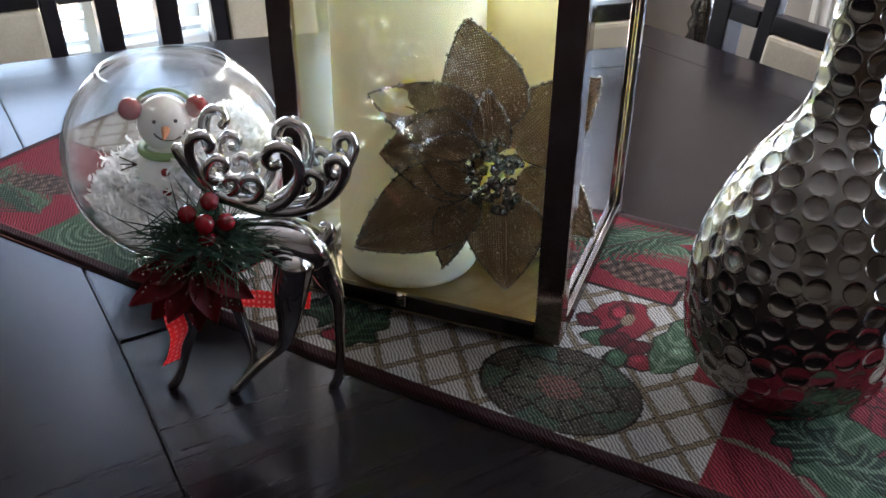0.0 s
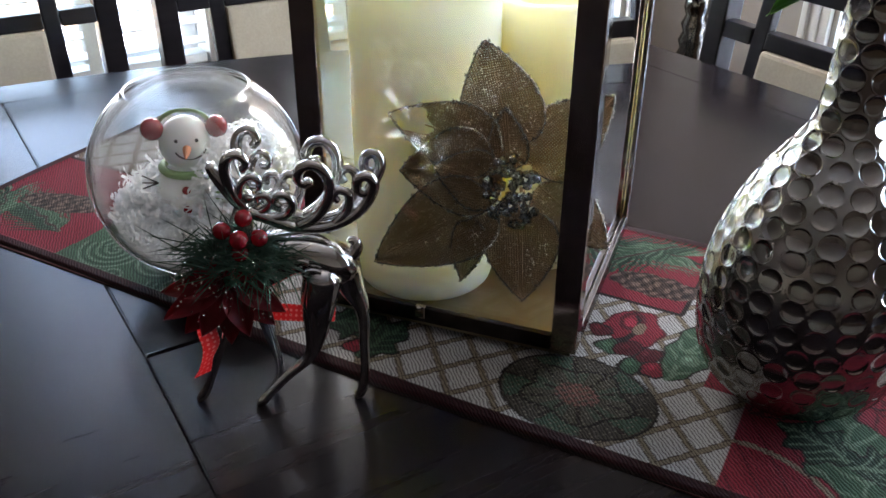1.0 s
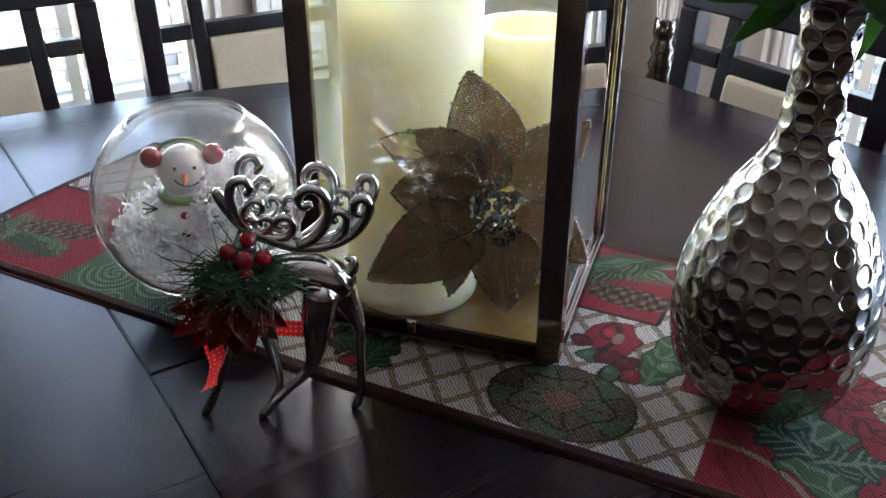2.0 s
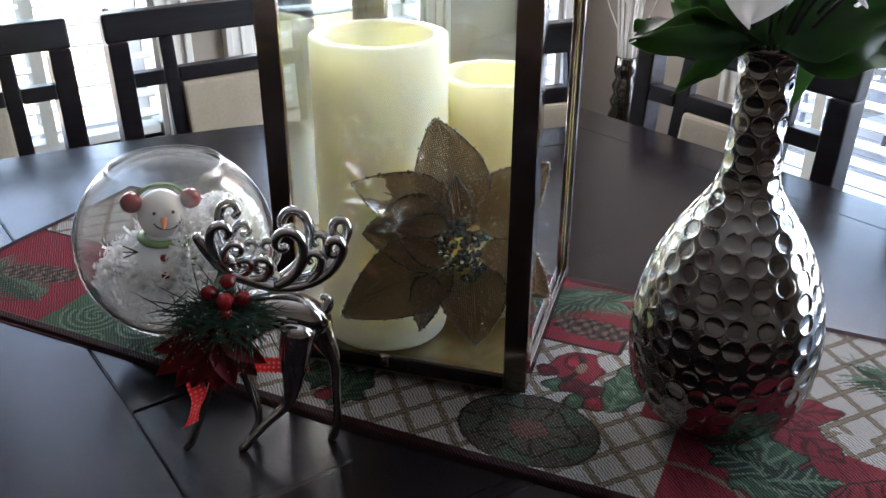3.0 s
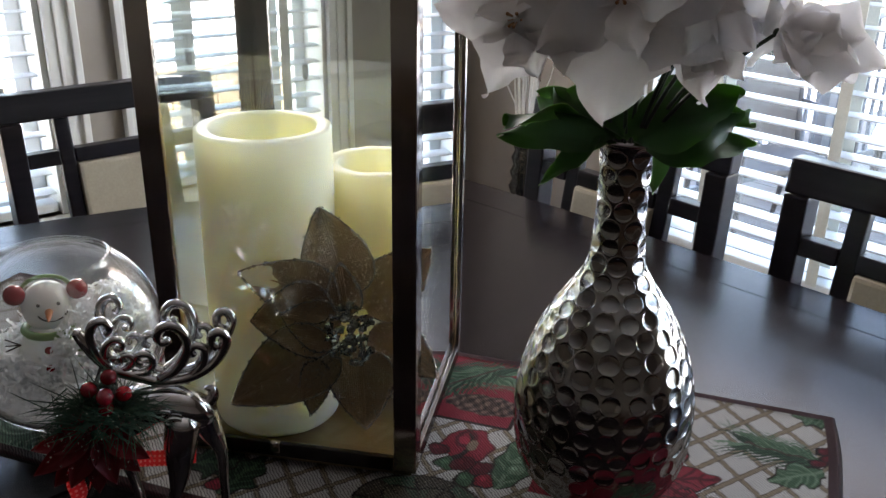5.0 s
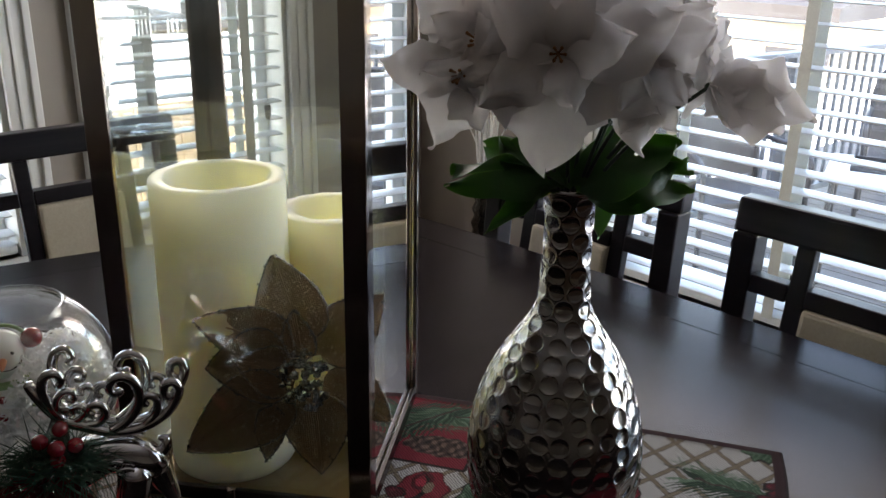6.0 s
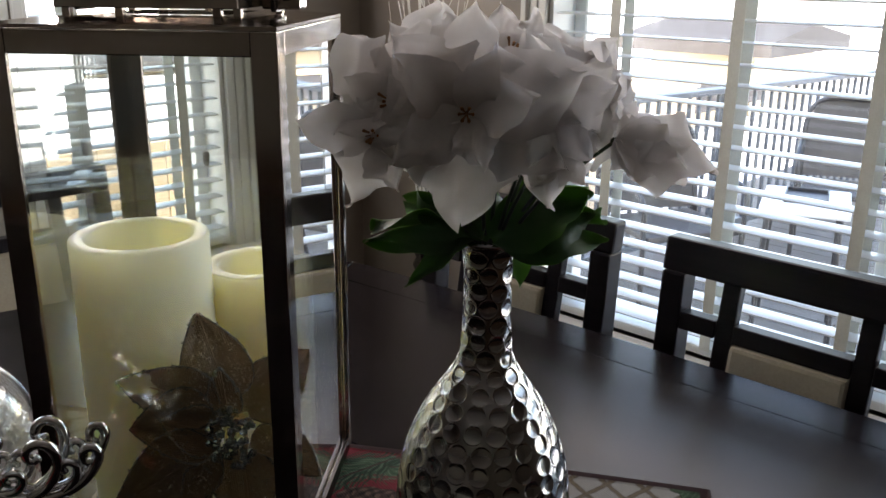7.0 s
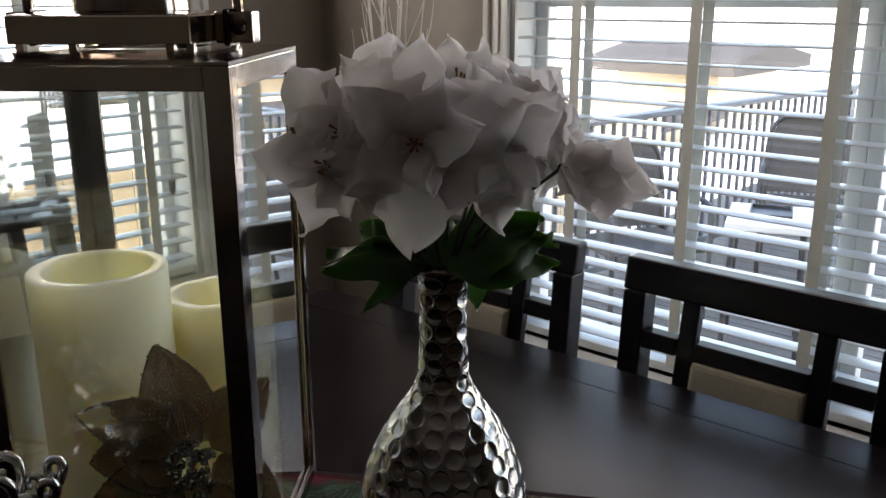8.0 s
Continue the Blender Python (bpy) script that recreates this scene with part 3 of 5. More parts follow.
    fill(red3 & (np.abs(np.sin(u * 160 + v * 90)) < 0.1), DEEP)
    poinsettia(0.775, 0.155, 0.085, 15, 8)
    leaf(0.815, 0.03, 105, 0.105, 0.026, GREEN, PALEGREEN, 0.28)
    leaf(0.8, 0.07, 20, 0.05, 0.017, DARKGREEN, PALEGREEN, 0.28)
    leaf(0.8, 0.075, 160, 0.05, 0.017, DARKGREEN, PALEGREEN, 0.28)
    leaf(0.845, 0.05, 40, 0.09, 0.024, RED, DEEP, 0.05)
    # pine sprig and berries at the far end
    pine(0.93, 0.228, 172, 0.085, 0.9, 30)
    leaf(0.925, 0.215, 215, 0.05, 0.014, GREEN, PALEGREEN, 0.25)
    leaf(0.936, 0.3, 190, 0.035, 0.012, GREEN, PALEGREEN, 0.25)
    for cu, cv in ((0.93, 0.235), (0.921, 0.226), (0.935, 0.222), (0.926, 0.245)):
        disc(cu, cv, 0.0055, DEEP)
    # bound edge
    rim = np.minimum(np.minimum(u, R_LONG - u), np.minimum(v, R_WIDE - v))
    fill(rim < 0.0115, BORDO)
    fill(rim < 0.0018, INK)
    return col


def runner():
    nu, nv = 760, 250
    us = np.linspace(0, R_LONG, nu)
    vs = np.linspace(0, R_WIDE, nv)
    u, v = np.meshgrid(us, vs, indexing="ij")
    rim = np.minimum(np.minimum(u, R_LONG - u), np.minimum(v, R_WIDE - v))
    z = R_TOP + 0.0004 * np.sin(u * 23 + 1) * np.sin(v * 31) - 0.0022 * np.clip(1 - rim / 0.004, 0, 1) ** 2 + 0.0008 * (rim < 0.0125) * (rim > 0.003)
    # edges waver a little
    du = 0.0025 * np.sin(v * 28 + 0.6) * (np.abs(u / R_LONG - 0.5) * 2) ** 4
    dv = 0.003 * np.sin(u * 9 + 0.5) * (np.abs(v / R_WIDE - 0.5) * 2) ** 4
    verts = np.stack([u + du, v + dv, z], -1).reshape(-1, 3)
    i = np.arange((nu - 1) * (nv - 1))
    a = (i // (nv - 1)) * nv + i % (nv - 1)
    faces = np.stack([a, a + nv, a + nv + 1, a + 1], -1)
    me = bpy.data.meshes.new("table_runner")
    me.vertices.add(len(verts))
    me.vertices.foreach_set("co", verts.ravel())
    me.loops.add(faces.size)
    me.loops.foreach_set("vertex_index", faces.ravel())
    me.polygons.add(len(faces))
    me.polygons.foreach_set("loop_start", np.arange(0, faces.size, 4))
    me.update(calc_edges=True)
    me.polygons.foreach_set("use_smooth", np.ones(len(faces), bool))
    cols = weave_colours(u, v).reshape(-1, 3)
    layer = me.color_attributes.new("weave", 'FLOAT_COLOR', 'POINT')
    layer.data.foreach_set("color", np.concatenate([cols, np.ones((len(cols), 1))], 1).ravel())
    me.materials.append(TAPESTRY)
    ob = new("table_runner", me)
    ob.matrix_world = RUNNER
    thick = boxes((0.002, R_LONG - 0.002, 0.002, R_WIDE - 0.002, TOP, R_TOP - 0.0014))
    part("backing", thick, RUNNERBACK, ob)
    return tagged(ob, "woven tapestry runner with red poinsettias and green holly", "table runner")


TAPESTRY = woven_picture("woven tapestry")
RUNNERBACK = plain("dark red lining", (0.06, 0.012, 0.016), 0.9, vary=0.2, grain=400)
runner()

# ---- the lantern ----
WAX = Nodes("ivory wax")
_v = WAX.coords()
_g = WAX.noise(28.0, 5, 0.6, _v)
WAX.set(Base_Color=WAX.ramp(_g, [(0.25, (0.83, 0.775, 0.56)), (0.75, (0.89, 0.845, 0.63))]), Roughness=0.48, Subsurface_Weight=1.0,
        Subsurface_Radius=(0.9, 0.78, 0.45), Subsurface_Scale=0.08, Specular_IOR_Level=0.35)
WAX.bump(WAX.noise(55.0, 4, 0.55, _v), 0.12, 0.002)
WAX = WAX.mat
SIDE = 0.209
BRASSY = metal("dull brassy plate", (0.24, 0.19, 0.12), 0.4)
LANTERN = pose(0.336, 0.409, 0) @ pose(0, 0, 0, 0, 0, 38.5)
# local x: along the side face to the right, local y: along the front face to the left
L_LOW, L_HIGH = 0.7625, 1.188


def lantern():
    lan = thing("lantern", LANTERN, "square glass lantern with polished dark nickel frame", "lantern")
    w, s = 0.0185, SIDE
    for x, y, f in ((0, 0, w), (s, 0, 0.01), (0, s, w), (s, s, 0.024)):
        x0, x1 = (0.0, f) if x == 0 else (s - f, s)
        y0, y1 = (0.0, f) if y == 0 else (s - f, s)
        # an angle profile: two thin flanges
        t = 0.0045
        bm = boxes((*sorted((x, x + (t if x == 0 else -t))), y0, y1, L_LOW, L_HIGH), (x0 + (t if x == 0 else 0), x1 - (0 if x == 0 else t), *sorted((y, y + (t if y == 0 else -t))), L_LOW, L_HIGH), bevel=0.0009)
        part("post", bm, NICKEL, lan)
        foot = lathe([(0.0, R_TOP - 0.0006), (0.006, R_TOP - 0.0004), (0.0075, R_TOP + 0.001), (0.006, L_LOW - 0.0075), (0.006, L_LOW - 0.0056), (0, L_LOW - 0.0056)], 16)
        bmesh.ops.translate(foot, verts=foot.verts, vec=(0.032 if x == 0 else s - 0.032, 0.032 if y == 0 else s - 0.032, 0))
        part("foot", foot, DARKMETAL, lan, smooth=True)
    for z0, z1 in ((L_LOW, L_LOW + 0.013), (L_HIGH - 0.017, L_HIGH)):
        for k in range(4):
            a, b = w + 0.0002, s - w - 0.0002
            far = s - 0.0102 if k == 0 else b
            t = 0.0045
            row = ((a, far, 0.0, t), (a, s - 0.0242, s - t, s), (0.0, t, a, b), (s - t, s, 0.0102, s - 0.0242))[k]
            # lower rails: the dark reflection in their nickel is put into the colour
            part("rail", boxes((*row, z0, z1), bevel=0.0009), DARKMETAL if z0 == L_LOW else NICKEL, lan)
    part("base_plate", boxes((0.005, s - 0.005, 0.005, s - 0.005, L_LOW - 0.0055, L_LOW - 0.0015)), BRASSY, lan, "dull brassy base plate")
    for k in range(4):
        a, b, z0, z1 = 0.0055, s - 0.0055, L_LOW + 0.0055, L_HIGH - 0.004
        row = ((a + 0.003, b - 0.003, 0.0052, 0.0078), (a + 0.003, b - 0.003, s - 0.0078, s - 0.0052), (0.0052, 0.0078, a + 0.003, b - 0.003), (s - 0.0078, s - 0.0052, a + 0.003, b - 0.003))[k]
        pane_ob = part("pane", boxes((*row, z0, z1)), LANTERNGLASS, lan, "clear bevelled glass pane")
        pane_ob.visible_shadow = False
    latch = boxes((-0.004, -0.0002, 0.113, 0.121, L_LOW + 0.006, L_LOW + 0.016), bevel=0.001)
    ball((-0.005, 0.117, L_LOW + 0.016), 0.0028, latch, 12, 8)
    part("latch", latch, NICKEL, lan, "small polished door latch")
    # the lid: a low hipped plate with a raised square cap on tabs
    bm = bmesh.new()
    rings = []
    for inset, z in ((0.0, L_HIGH + 0.0005), (0.0, L_HIGH + 0.003), (0.03, L_HIGH + 0.0065), (0.056, L_HIGH + 0.007), (0.056, L_HIGH + 0.0035), (0.004, L_HIGH + 0.0005)):
        rings.append([bm.verts.new(p) for p in ((inset, inset, z), (s - inset, inset, z), (s - inset, s - inset, z), (inset, s - inset, z))])
    for p, q in zip(rings, rings[1:] + rings[:1]):
        for i in range(4):
            bm.faces.new((p[i], p[(i + 1) % 4], q[(i + 1) % 4], q[i]))
    part("roof_plate", bm, NICKEL, lan)
    lo, hi = 0.037, s - 0.037
    cap0, cap1 = L_HIGH + 0.0125, L_HIGH + 0.0325
    for x, y in ((lo + 0.012, lo + 0.004), (hi - 0.012, lo + 0.004), (lo + 0.012, hi - 0.004), (hi - 0.012, hi - 0.004), (lo + 0.004, s / 2 + 0.02), (lo + 0.004, lo + 0.016), (hi - 0.004, s / 2)):
        part("tab", boxes((x - 0.003, x + 0.003, y - 0.003, y + 0.003, L_HIGH + 0.006, cap0 + 0.0005), bevel=0.0006), NICKEL, lan)
    cap = bmesh.new()
    rings = []
    for inset, z in ((0.0, cap0), (0.0, cap1), (0.004, cap1 + 0.001), (0.045, cap1 + 0.004), (0.045, cap1 + 0.002), (0.006, cap1 - 0.004), (0.004, cap0)):
        a, b = lo + inset, hi - inset
        rings.append([cap.verts.new(p) for p in ((a, a, z), (b, a, z), (b, b, z), (a, b, z))])
    for p, q in zip(rings, rings[1:] + rings[:1]):
        for i in range(4):
            cap.faces.new((p[i], p[(i + 1) % 4], q[(i + 1) % 4], q[i]))
    bmesh.ops.bevel(cap, geom=[e for e in cap.edges], offset=0.0007, segments=1, affect='EDGES')
    part("cap", cap, NICKEL, lan)
    dome = lathe([(0.0, cap1 + 0.075), (0.018, cap1 + 0.073), (0.034, cap1 + 0.062), (0.041, cap1 + 0.045), (0.044, cap1 + 0.003)], 40)
    bmesh.ops.translate(dome, verts=dome.verts, vec=(s / 2, s / 2, 0))
    part("chimney", dome, NICKEL, lan, smooth=True)
    # carrying handle on two bolted brackets
    for end in (-1, 1):
        xb = s / 2
        yb = s / 2 + end * (hi - lo) / 2
        y0, y1 = sorted((yb, yb + end * 0.03))
        bracket = part("bracket", boxes((xb - 0.011, xb + 0.011, y0, y1, cap0 - 0.002, cap1 + 0.002), bevel=0.002), NICKEL, lan)
        bolt = ball((xb - 0.0125, (y0 + y1) / 2 + end * 0.004, (cap0 + cap1) / 2), 0.006, seg=14, rings=8, stretch=(0.6, 1, 1))
        part("bolt", bolt, DARKMETAL, bracket, smooth=True)
        part("pivot", boxes((xb - 0.014, xb + 0.014, yb + end * 0.010 - 0.0025, yb + end * 0.010 + 0.0025, cap0 - 0.004, cap1 + 0.004), bevel=0.0015), DARKMETAL, bracket)
    arch = []
    half = (hi - lo) / 2 + 0.016
    for k in range(13):
        a = math.pi * k / 12
        arch.append((s / 2, s / 2 - half * math.cos(a), cap1 + 0.012 + 0.12 * math.sin(a), 0.0042))
    arch = [(s / 2, s / 2 - half, cap0 + 0.008, 0.0042), *arch, (s / 2, s / 2 + half, cap0 + 0.008, 0.0042)]
    part("handle", tube(arch, 10, per=3), NICKEL, lan, smooth=True)
    return lan


lantern()


def candle(x, y, r, z1, label, tilt=0.0):
    z0 = L_LOW - 0.0013
    wall = 0.0125
    prof = [(0.0, z0), (r - 0.004, z0), (r - 0.001, z0 + 0.002), (r, z0 + 0.006)]
    prof += [(r, z0 + (z1 - z0) * k / 14) for k in range(1, 14)]
    prof += [(r, z1 - 0.0025), (r - 0.0008, z1 - 0.0007), (r - 0.0022, z1), (r - wall + 0.0015, z1 - 0.0004), (r - wall, z1 - 0.0022),
             (r - wall - 0.001, z1 - 0.02), (r - wall - 0.003, z1 - 0.04), (r - wall - 0.01, z1 - 0.047), (0.012, z1 - 0.05), (0.0, z1 - 0.05)]
    bm = lathe(prof, 72)
    rng = random.Random(int(x * 1000))
    for v in bm.verts:
        a = math.atan2(v.co.y, v.co.x)
        d = 0.0007 * noise.noise(Vector((math.cos(a) * 2.2, math.sin(a) * 2.2, v.co.z * 14))) + 0.0005 * math.sin(3 * a + v.co.z * 9)
        v.co.x *= 1 + d / r
        v.co.y *= 1 + d / r
        if v.co.z > z1 - 0.008:
            v.co.z += 0.0011 * noise.noise(Vector((math.cos(a) * 3, math.sin(a) * 3, x * 7)))
    wick = tube([(0, 0, z1 - 0.051, 0.0011), (0.0006, 0, z1 - 0.04, 0.001), (0.002, 0.001, z1 - 0.03, 0.0009)], 8)
    c = thing("pillar_candle", pose(x, y, 0), label, "candle", "candles in the lantern")
    part("wax", bm, WAX, c, smooth=True)
    part("wick", wick, plain("candle wick", (0.6, 0.57, 0.45), 0.8), c)
    return c


candle(0.307, 0.570, 0.055, 1.0215, "tall ivory pillar candle with a hollow top")
candle(0.4095, 0.555, 0.0475, 0.9775, "shorter ivory pillar candle beside the tall one")

# ---- the hammered vase ----
VASE = (0.448, 0.3165)


def vase():
    profile = [(0.0, 0.7535), (0.033, 0.7535), (0.039, 0.756), (0.0455, 0.761), (0.0555, 0.7705), (0.0622, 0.781), (0.0662, 0.795), (0.0682, 0.811), (0.0686, 0.833), (0.0664, 0.853),
               (0.0622, 0.871), (0.0555, 0.8895), (0.0465, 0.908), (0.0375, 0.922), (0.029, 0.9345), (0.023, 0.945), (0.0202, 0.955), (0.0186, 0.972),
               (0.0178, 0.993), (0.0178, 1.012), (0.0186, 1.03), (0.021, 1.04)]
    fine = smooth_path(profile, 24)
    # even steps along the profile
    pts = np.array(fine)
    step = np.r_[0, np.cumsum(np.hypot(*np.diff(pts, axis=0).T))]
    n, seg = 560, 500
    s = np.linspace(0, step[-1], n)
    r, z = np.interp(s, step, pts[:, 0]), np.interp(s, step, pts[:, 1])
    th = np.linspace(0, 2 * np.pi, seg, endpoint=False)
    nr, nz = np.gradient(z, s), -np.gradient(r, s)
    k = np.hypot(nr, nz)
    nr, nz = nr / k, nz / k
    depth = np.zeros((n, seg))
    start = 0.046
    rng = random.Random(5)
    row = 0
    c = start
    while c < step[-1] - 0.004:
        rc = np.interp(c, step, pts[:, 0])
        gap = 0.0150 + 0.0024 * min(1.0, rc / 0.06)
        count = max(6, round(2 * math.pi * rc / gap))
        size = min(0.0073, 2 * math.pi * rc / count * 0.425)
        near = np.abs(s - c) < 0.0105
        for j in range(count):
            a = 2 * math.pi * (j + 0.5 * (row % 2) + rng.uniform(-0.08, 0.08)) / count
            cc = c + rng.uniform(-0.0009, 0.0009)
            da = (th - a + np.pi) % (2 * np.pi) - np.pi
            cols = np.abs(da * rc) < 0.0115
            d = np.hypot((s[near] - cc)[:, None], (da[cols] * rc)[None, :]) / (size * rng.uniform(0.93, 1.05))
            dent = np.where(d < 1, -0.00105 * (0.65 * (1 - d ** 2) + 0.35 * (1 - d ** 6)), 0) + 0.00026 * np.exp(-((d - 1.02) / 0.05) ** 2)
            block = depth[np.ix_(near, cols)]
            depth[np.ix_(near, cols)] = np.where(np.abs(dent) > np.abs(block), dent, block)
        c += gap * 0.83
        row += 1
    R = r[:, None] + depth * nr[:, None]
    Z = z[:, None] + depth * nz[:, None]
    verts = np.stack([R * np.cos(th), R * np.sin(th), Z * np.ones((1, seg))], -1).reshape(-1, 3)
    # the inside of the neck
    inner = [(0.0192, 1.0405), (0.0165, 1.036), (0.0155, 1.01), (0.0155, 0.97), (0.0, 0.969)]
    extra = np.concatenate([np.stack([ri * np.cos(th), ri * np.sin(th), np.full(seg, zi)], -1) for ri, zi in inner])
    verts = np.concatenate([verts, extra])
    rows = n + len(inner)
    i = np.arange((rows - 1) * seg)
    a, b = i // seg, i % seg
    nxt = (b + 1) % seg
    faces = np.stack([a * seg + b, a * seg + nxt, (a + 1) * seg + nxt, (a + 1) * seg + b], -1)
    me = bpy.data.meshes.new("vase")
    me.from_pydata(verts, [], faces)
    me.update()
    me.polygons.foreach_set("use_smooth", np.ones(len(faces), bool))
    me.materials.append(SILVER)
    ob = new("vase", me)
    ob.matrix_world = pose(*VASE, 0, 0, 0, 20)
    part("rim", lathe([(0.0172, 1.0395), (0.0192, 1.0385), (0.0212, 1.0395), (0.0216, 1.0415), (0.0205, 1.0432), (0.0185, 1.0432), (0.0172, 1.0415), (0.0172, 1.0395)], 48), SILVER, ob, smooth=True)
    return tagged(ob, "hammered silver bottle vase standing on the runner", "vase")


vase()

# ---- the glass bowl ----
BOWL = (0.158, 0.672, 0.0)


def bowl():
    c, R = 0.842, 0.0842
    prof = [(0.0, 0.7535), (0.018, 0.7535), (0.0205, 0.755)]
    a0 = -math.asin(0.97)
    a1 = math.acos(0.0472 / R)
    out = [(R * math.cos(a0 + (a1 - a0) * k / 40), c + R * math.sin(a0 + (a1 - a0) * k / 40)) for k in range(41)]
    rim = out[-1]
    r2 = R - 0.0022
    ins = [(r2 * math.cos(a0 + (a1 - a0) * k / 40), c + r2 * math.sin(a0 + (a1 - a0) * k / 40)) for k in range(40, -1, -1)]
    lip = [(rim[0] + 0.0003, rim[1] + 0.0006), (rim[0] + 0.0001, rim[1] + 0.0015), (rim[0] - 0.0008, rim[1] + 0.002), (rim[0] - 0.0018, rim[1] + 0.0014), (rim[0] - 0.002, rim[1] + 0.0004)]
    bm = lathe(prof + out + lip + ins + [(0.0, 0.7565)], 96)
    ob = part("glass_bowl", bm, BOWLGLASS, smooth=True)
    ob.matrix_world = pose(*BOWL)
    ob.visible_shadow = False
    return tagged(ob, "round clear glass bowl filled with shredded fake snow", "bowl")


bowl()

# ---- petals and leaves ----


def petal(long, wide, cup=0.1, droop=0.2, teeth=0.0, fold=0.15, nu=9, nv=5, tip=1.0, thick=0.0005, seed=0, bm=None, m=None, curl=0.0, wave=1.0, sharp=0.85):
    """One petal from its base along +x, face up; with UVs in metres. thick: the cloth's thickness."""
    bm = bm or bmesh.new()
    m = m or Matrix()
    uv = bm.loops.layers.uv.verify()
    rng = random.Random(seed)
    ph = rng.uniform(0, 6)
    grid = []
    for layer in (0, 1):
        rows = []
        for i in range(nu + 1):
            s = i / nu
            w = wide * max(0.0, math.sin(math.pi * min(1, s ** (0.72 * tip) * 0.97 + 0.03))) ** sharp
            if teeth:
                u = (2.4 * s + 0.2 + 0.12 * math.sin(ph)) % 1.0
                w *= 1 + teeth * (0.62 - 1.25 * abs(2 * u - 1) ** 0.8) * (0.3 + s)
            row = []
            for j in range(-nv, nv + 1):
                q = j / nv
                x = long * s
                y = w * q
                z = cup * wide * q * q - droop * long * s * s + fold * wide * abs(q) * (1 - s) + curl * long * max(0, s - 0.6) ** 2 * 4
                z += wave * (0.10 * wide * math.sin(ph + s * 5 + q * 3.1) * (0.2 + s) * 0.5 + 0.05 * wide * math.sin(ph * 2 + q * 8 + s * 3) * s)
                row.append((x, y, z - (thick if layer else 0), s * long, y))
            rows.append(row)
        grid.append(rows)
    for layer, rows in enumerate(grid):
        vs = [[bm.verts.new(m @ Vector(p[:3])) for p in row] for row in rows]
        for i in range(nu):
            for j in range(2 * nv):
                quad = [(i, j), (i + 1, j), (i + 1, j + 1), (i, j + 1)]
                if layer:
                    quad.reverse()
                f = bm.faces.new([vs[a][b] for a, b in quad])
                f.smooth = True
                for loop, (a, b) in zip(f.loops, quad):
                    loop[uv].uv = rows[a][b][3:]
    return bm


def bract(long, wide, cup, droop, lobe, seed, m, crease=0.06, nu=20, nv=6, thick=0.0004):
    """A broad pointed silk petal from its base along +x, face up, with soft folds and one or two side lobes."""
    bm = bmesh.new()
    rng = random.Random(seed)
    ph, where, twist = rng.uniform(0, 6), (rng.uniform(0.42, 0.6), rng.uniform(0.42, 0.6)), rng.uniform(-0.35, 0.35)
    for layer in (0, 1):
        rows = []
        for i in range(nu + 1):
            s = 0.02 + 0.98 * i / nu
            w = wide * (s ** 0.7 * (1 - s * 0.999) ** 0.92 / 0.331)
            row = []
            for j in range(-nv, nv + 1):
                q = j / nv
                side = 0 if q < 0 else 1
                ww = w * (1 + lobe * math.exp(-((s - where[side]) / 0.06) ** 2) - 0.55 * lobe * math.exp(-((s - where[side] - 0.15) / 0.06) ** 2))
                z = cup * wide * q * q - droop * long * s * s + crease * wide * abs(q) * (1 - 0.5 * s)
                z += wide * (0.2 * math.sin(ph + s * 4.6 + q * 2.4) * s + 0.2 * q * q * math.sin(ph * 2 + s * 10 + side * 2.0) + twist * q * s * 0.9)
                z += 0.012 * wide * math.sin(q * 16 + s * 7 + ph) * s
                row.append(bm.verts.new(m @ Vector((long * (s + 0.03 * math.sin(ph + 3 * q)), ww * q, z - (thick if layer else 0)))))
            rows.append(row)
        for i in range(nu):
            for j in range(2 * nv):
                quad = [rows[i][j], rows[i + 1][j], rows[i + 1][j + 1], rows[i][j + 1]]
                f = bm.faces.new(quad[::-1] if layer else quad)
                f.smooth = True
    return bm


def cloth_part(name, bm, material, parent, label=""):
    me = bpy.data.meshes.new(name)
    bm.to_mesh(me)
    bm.free()
    return part(name, me, material, parent, label)


def facing(origin, out, along):
    """A frame at origin whose z is `out` and whose x is `along` (made square)."""
    z = Vector(out).normalized()
    x = Vector(along)
    x = (x - z * x.dot(z)).normalized()
    y = z.cross(x)
    m = Matrix((x, y, z)).transposed().to_4x4()
    m.translation = Vector(origin)
    return m


# ---- glitter poinsettia in the lantern ----
BURLAP = burlap("glitter burlap", (0.40, 0.235, 0.12))
GLITTER = metal("silver glitter trim", (0.9, 0.86, 0.8), 0.25, vary=0.8, grain=1400, bump=1.0)
GEM = metal("faceted smoky gem", (0.58, 0.63, 0.66), 0.09, vary=0.4, grain=250, bump=0.2)


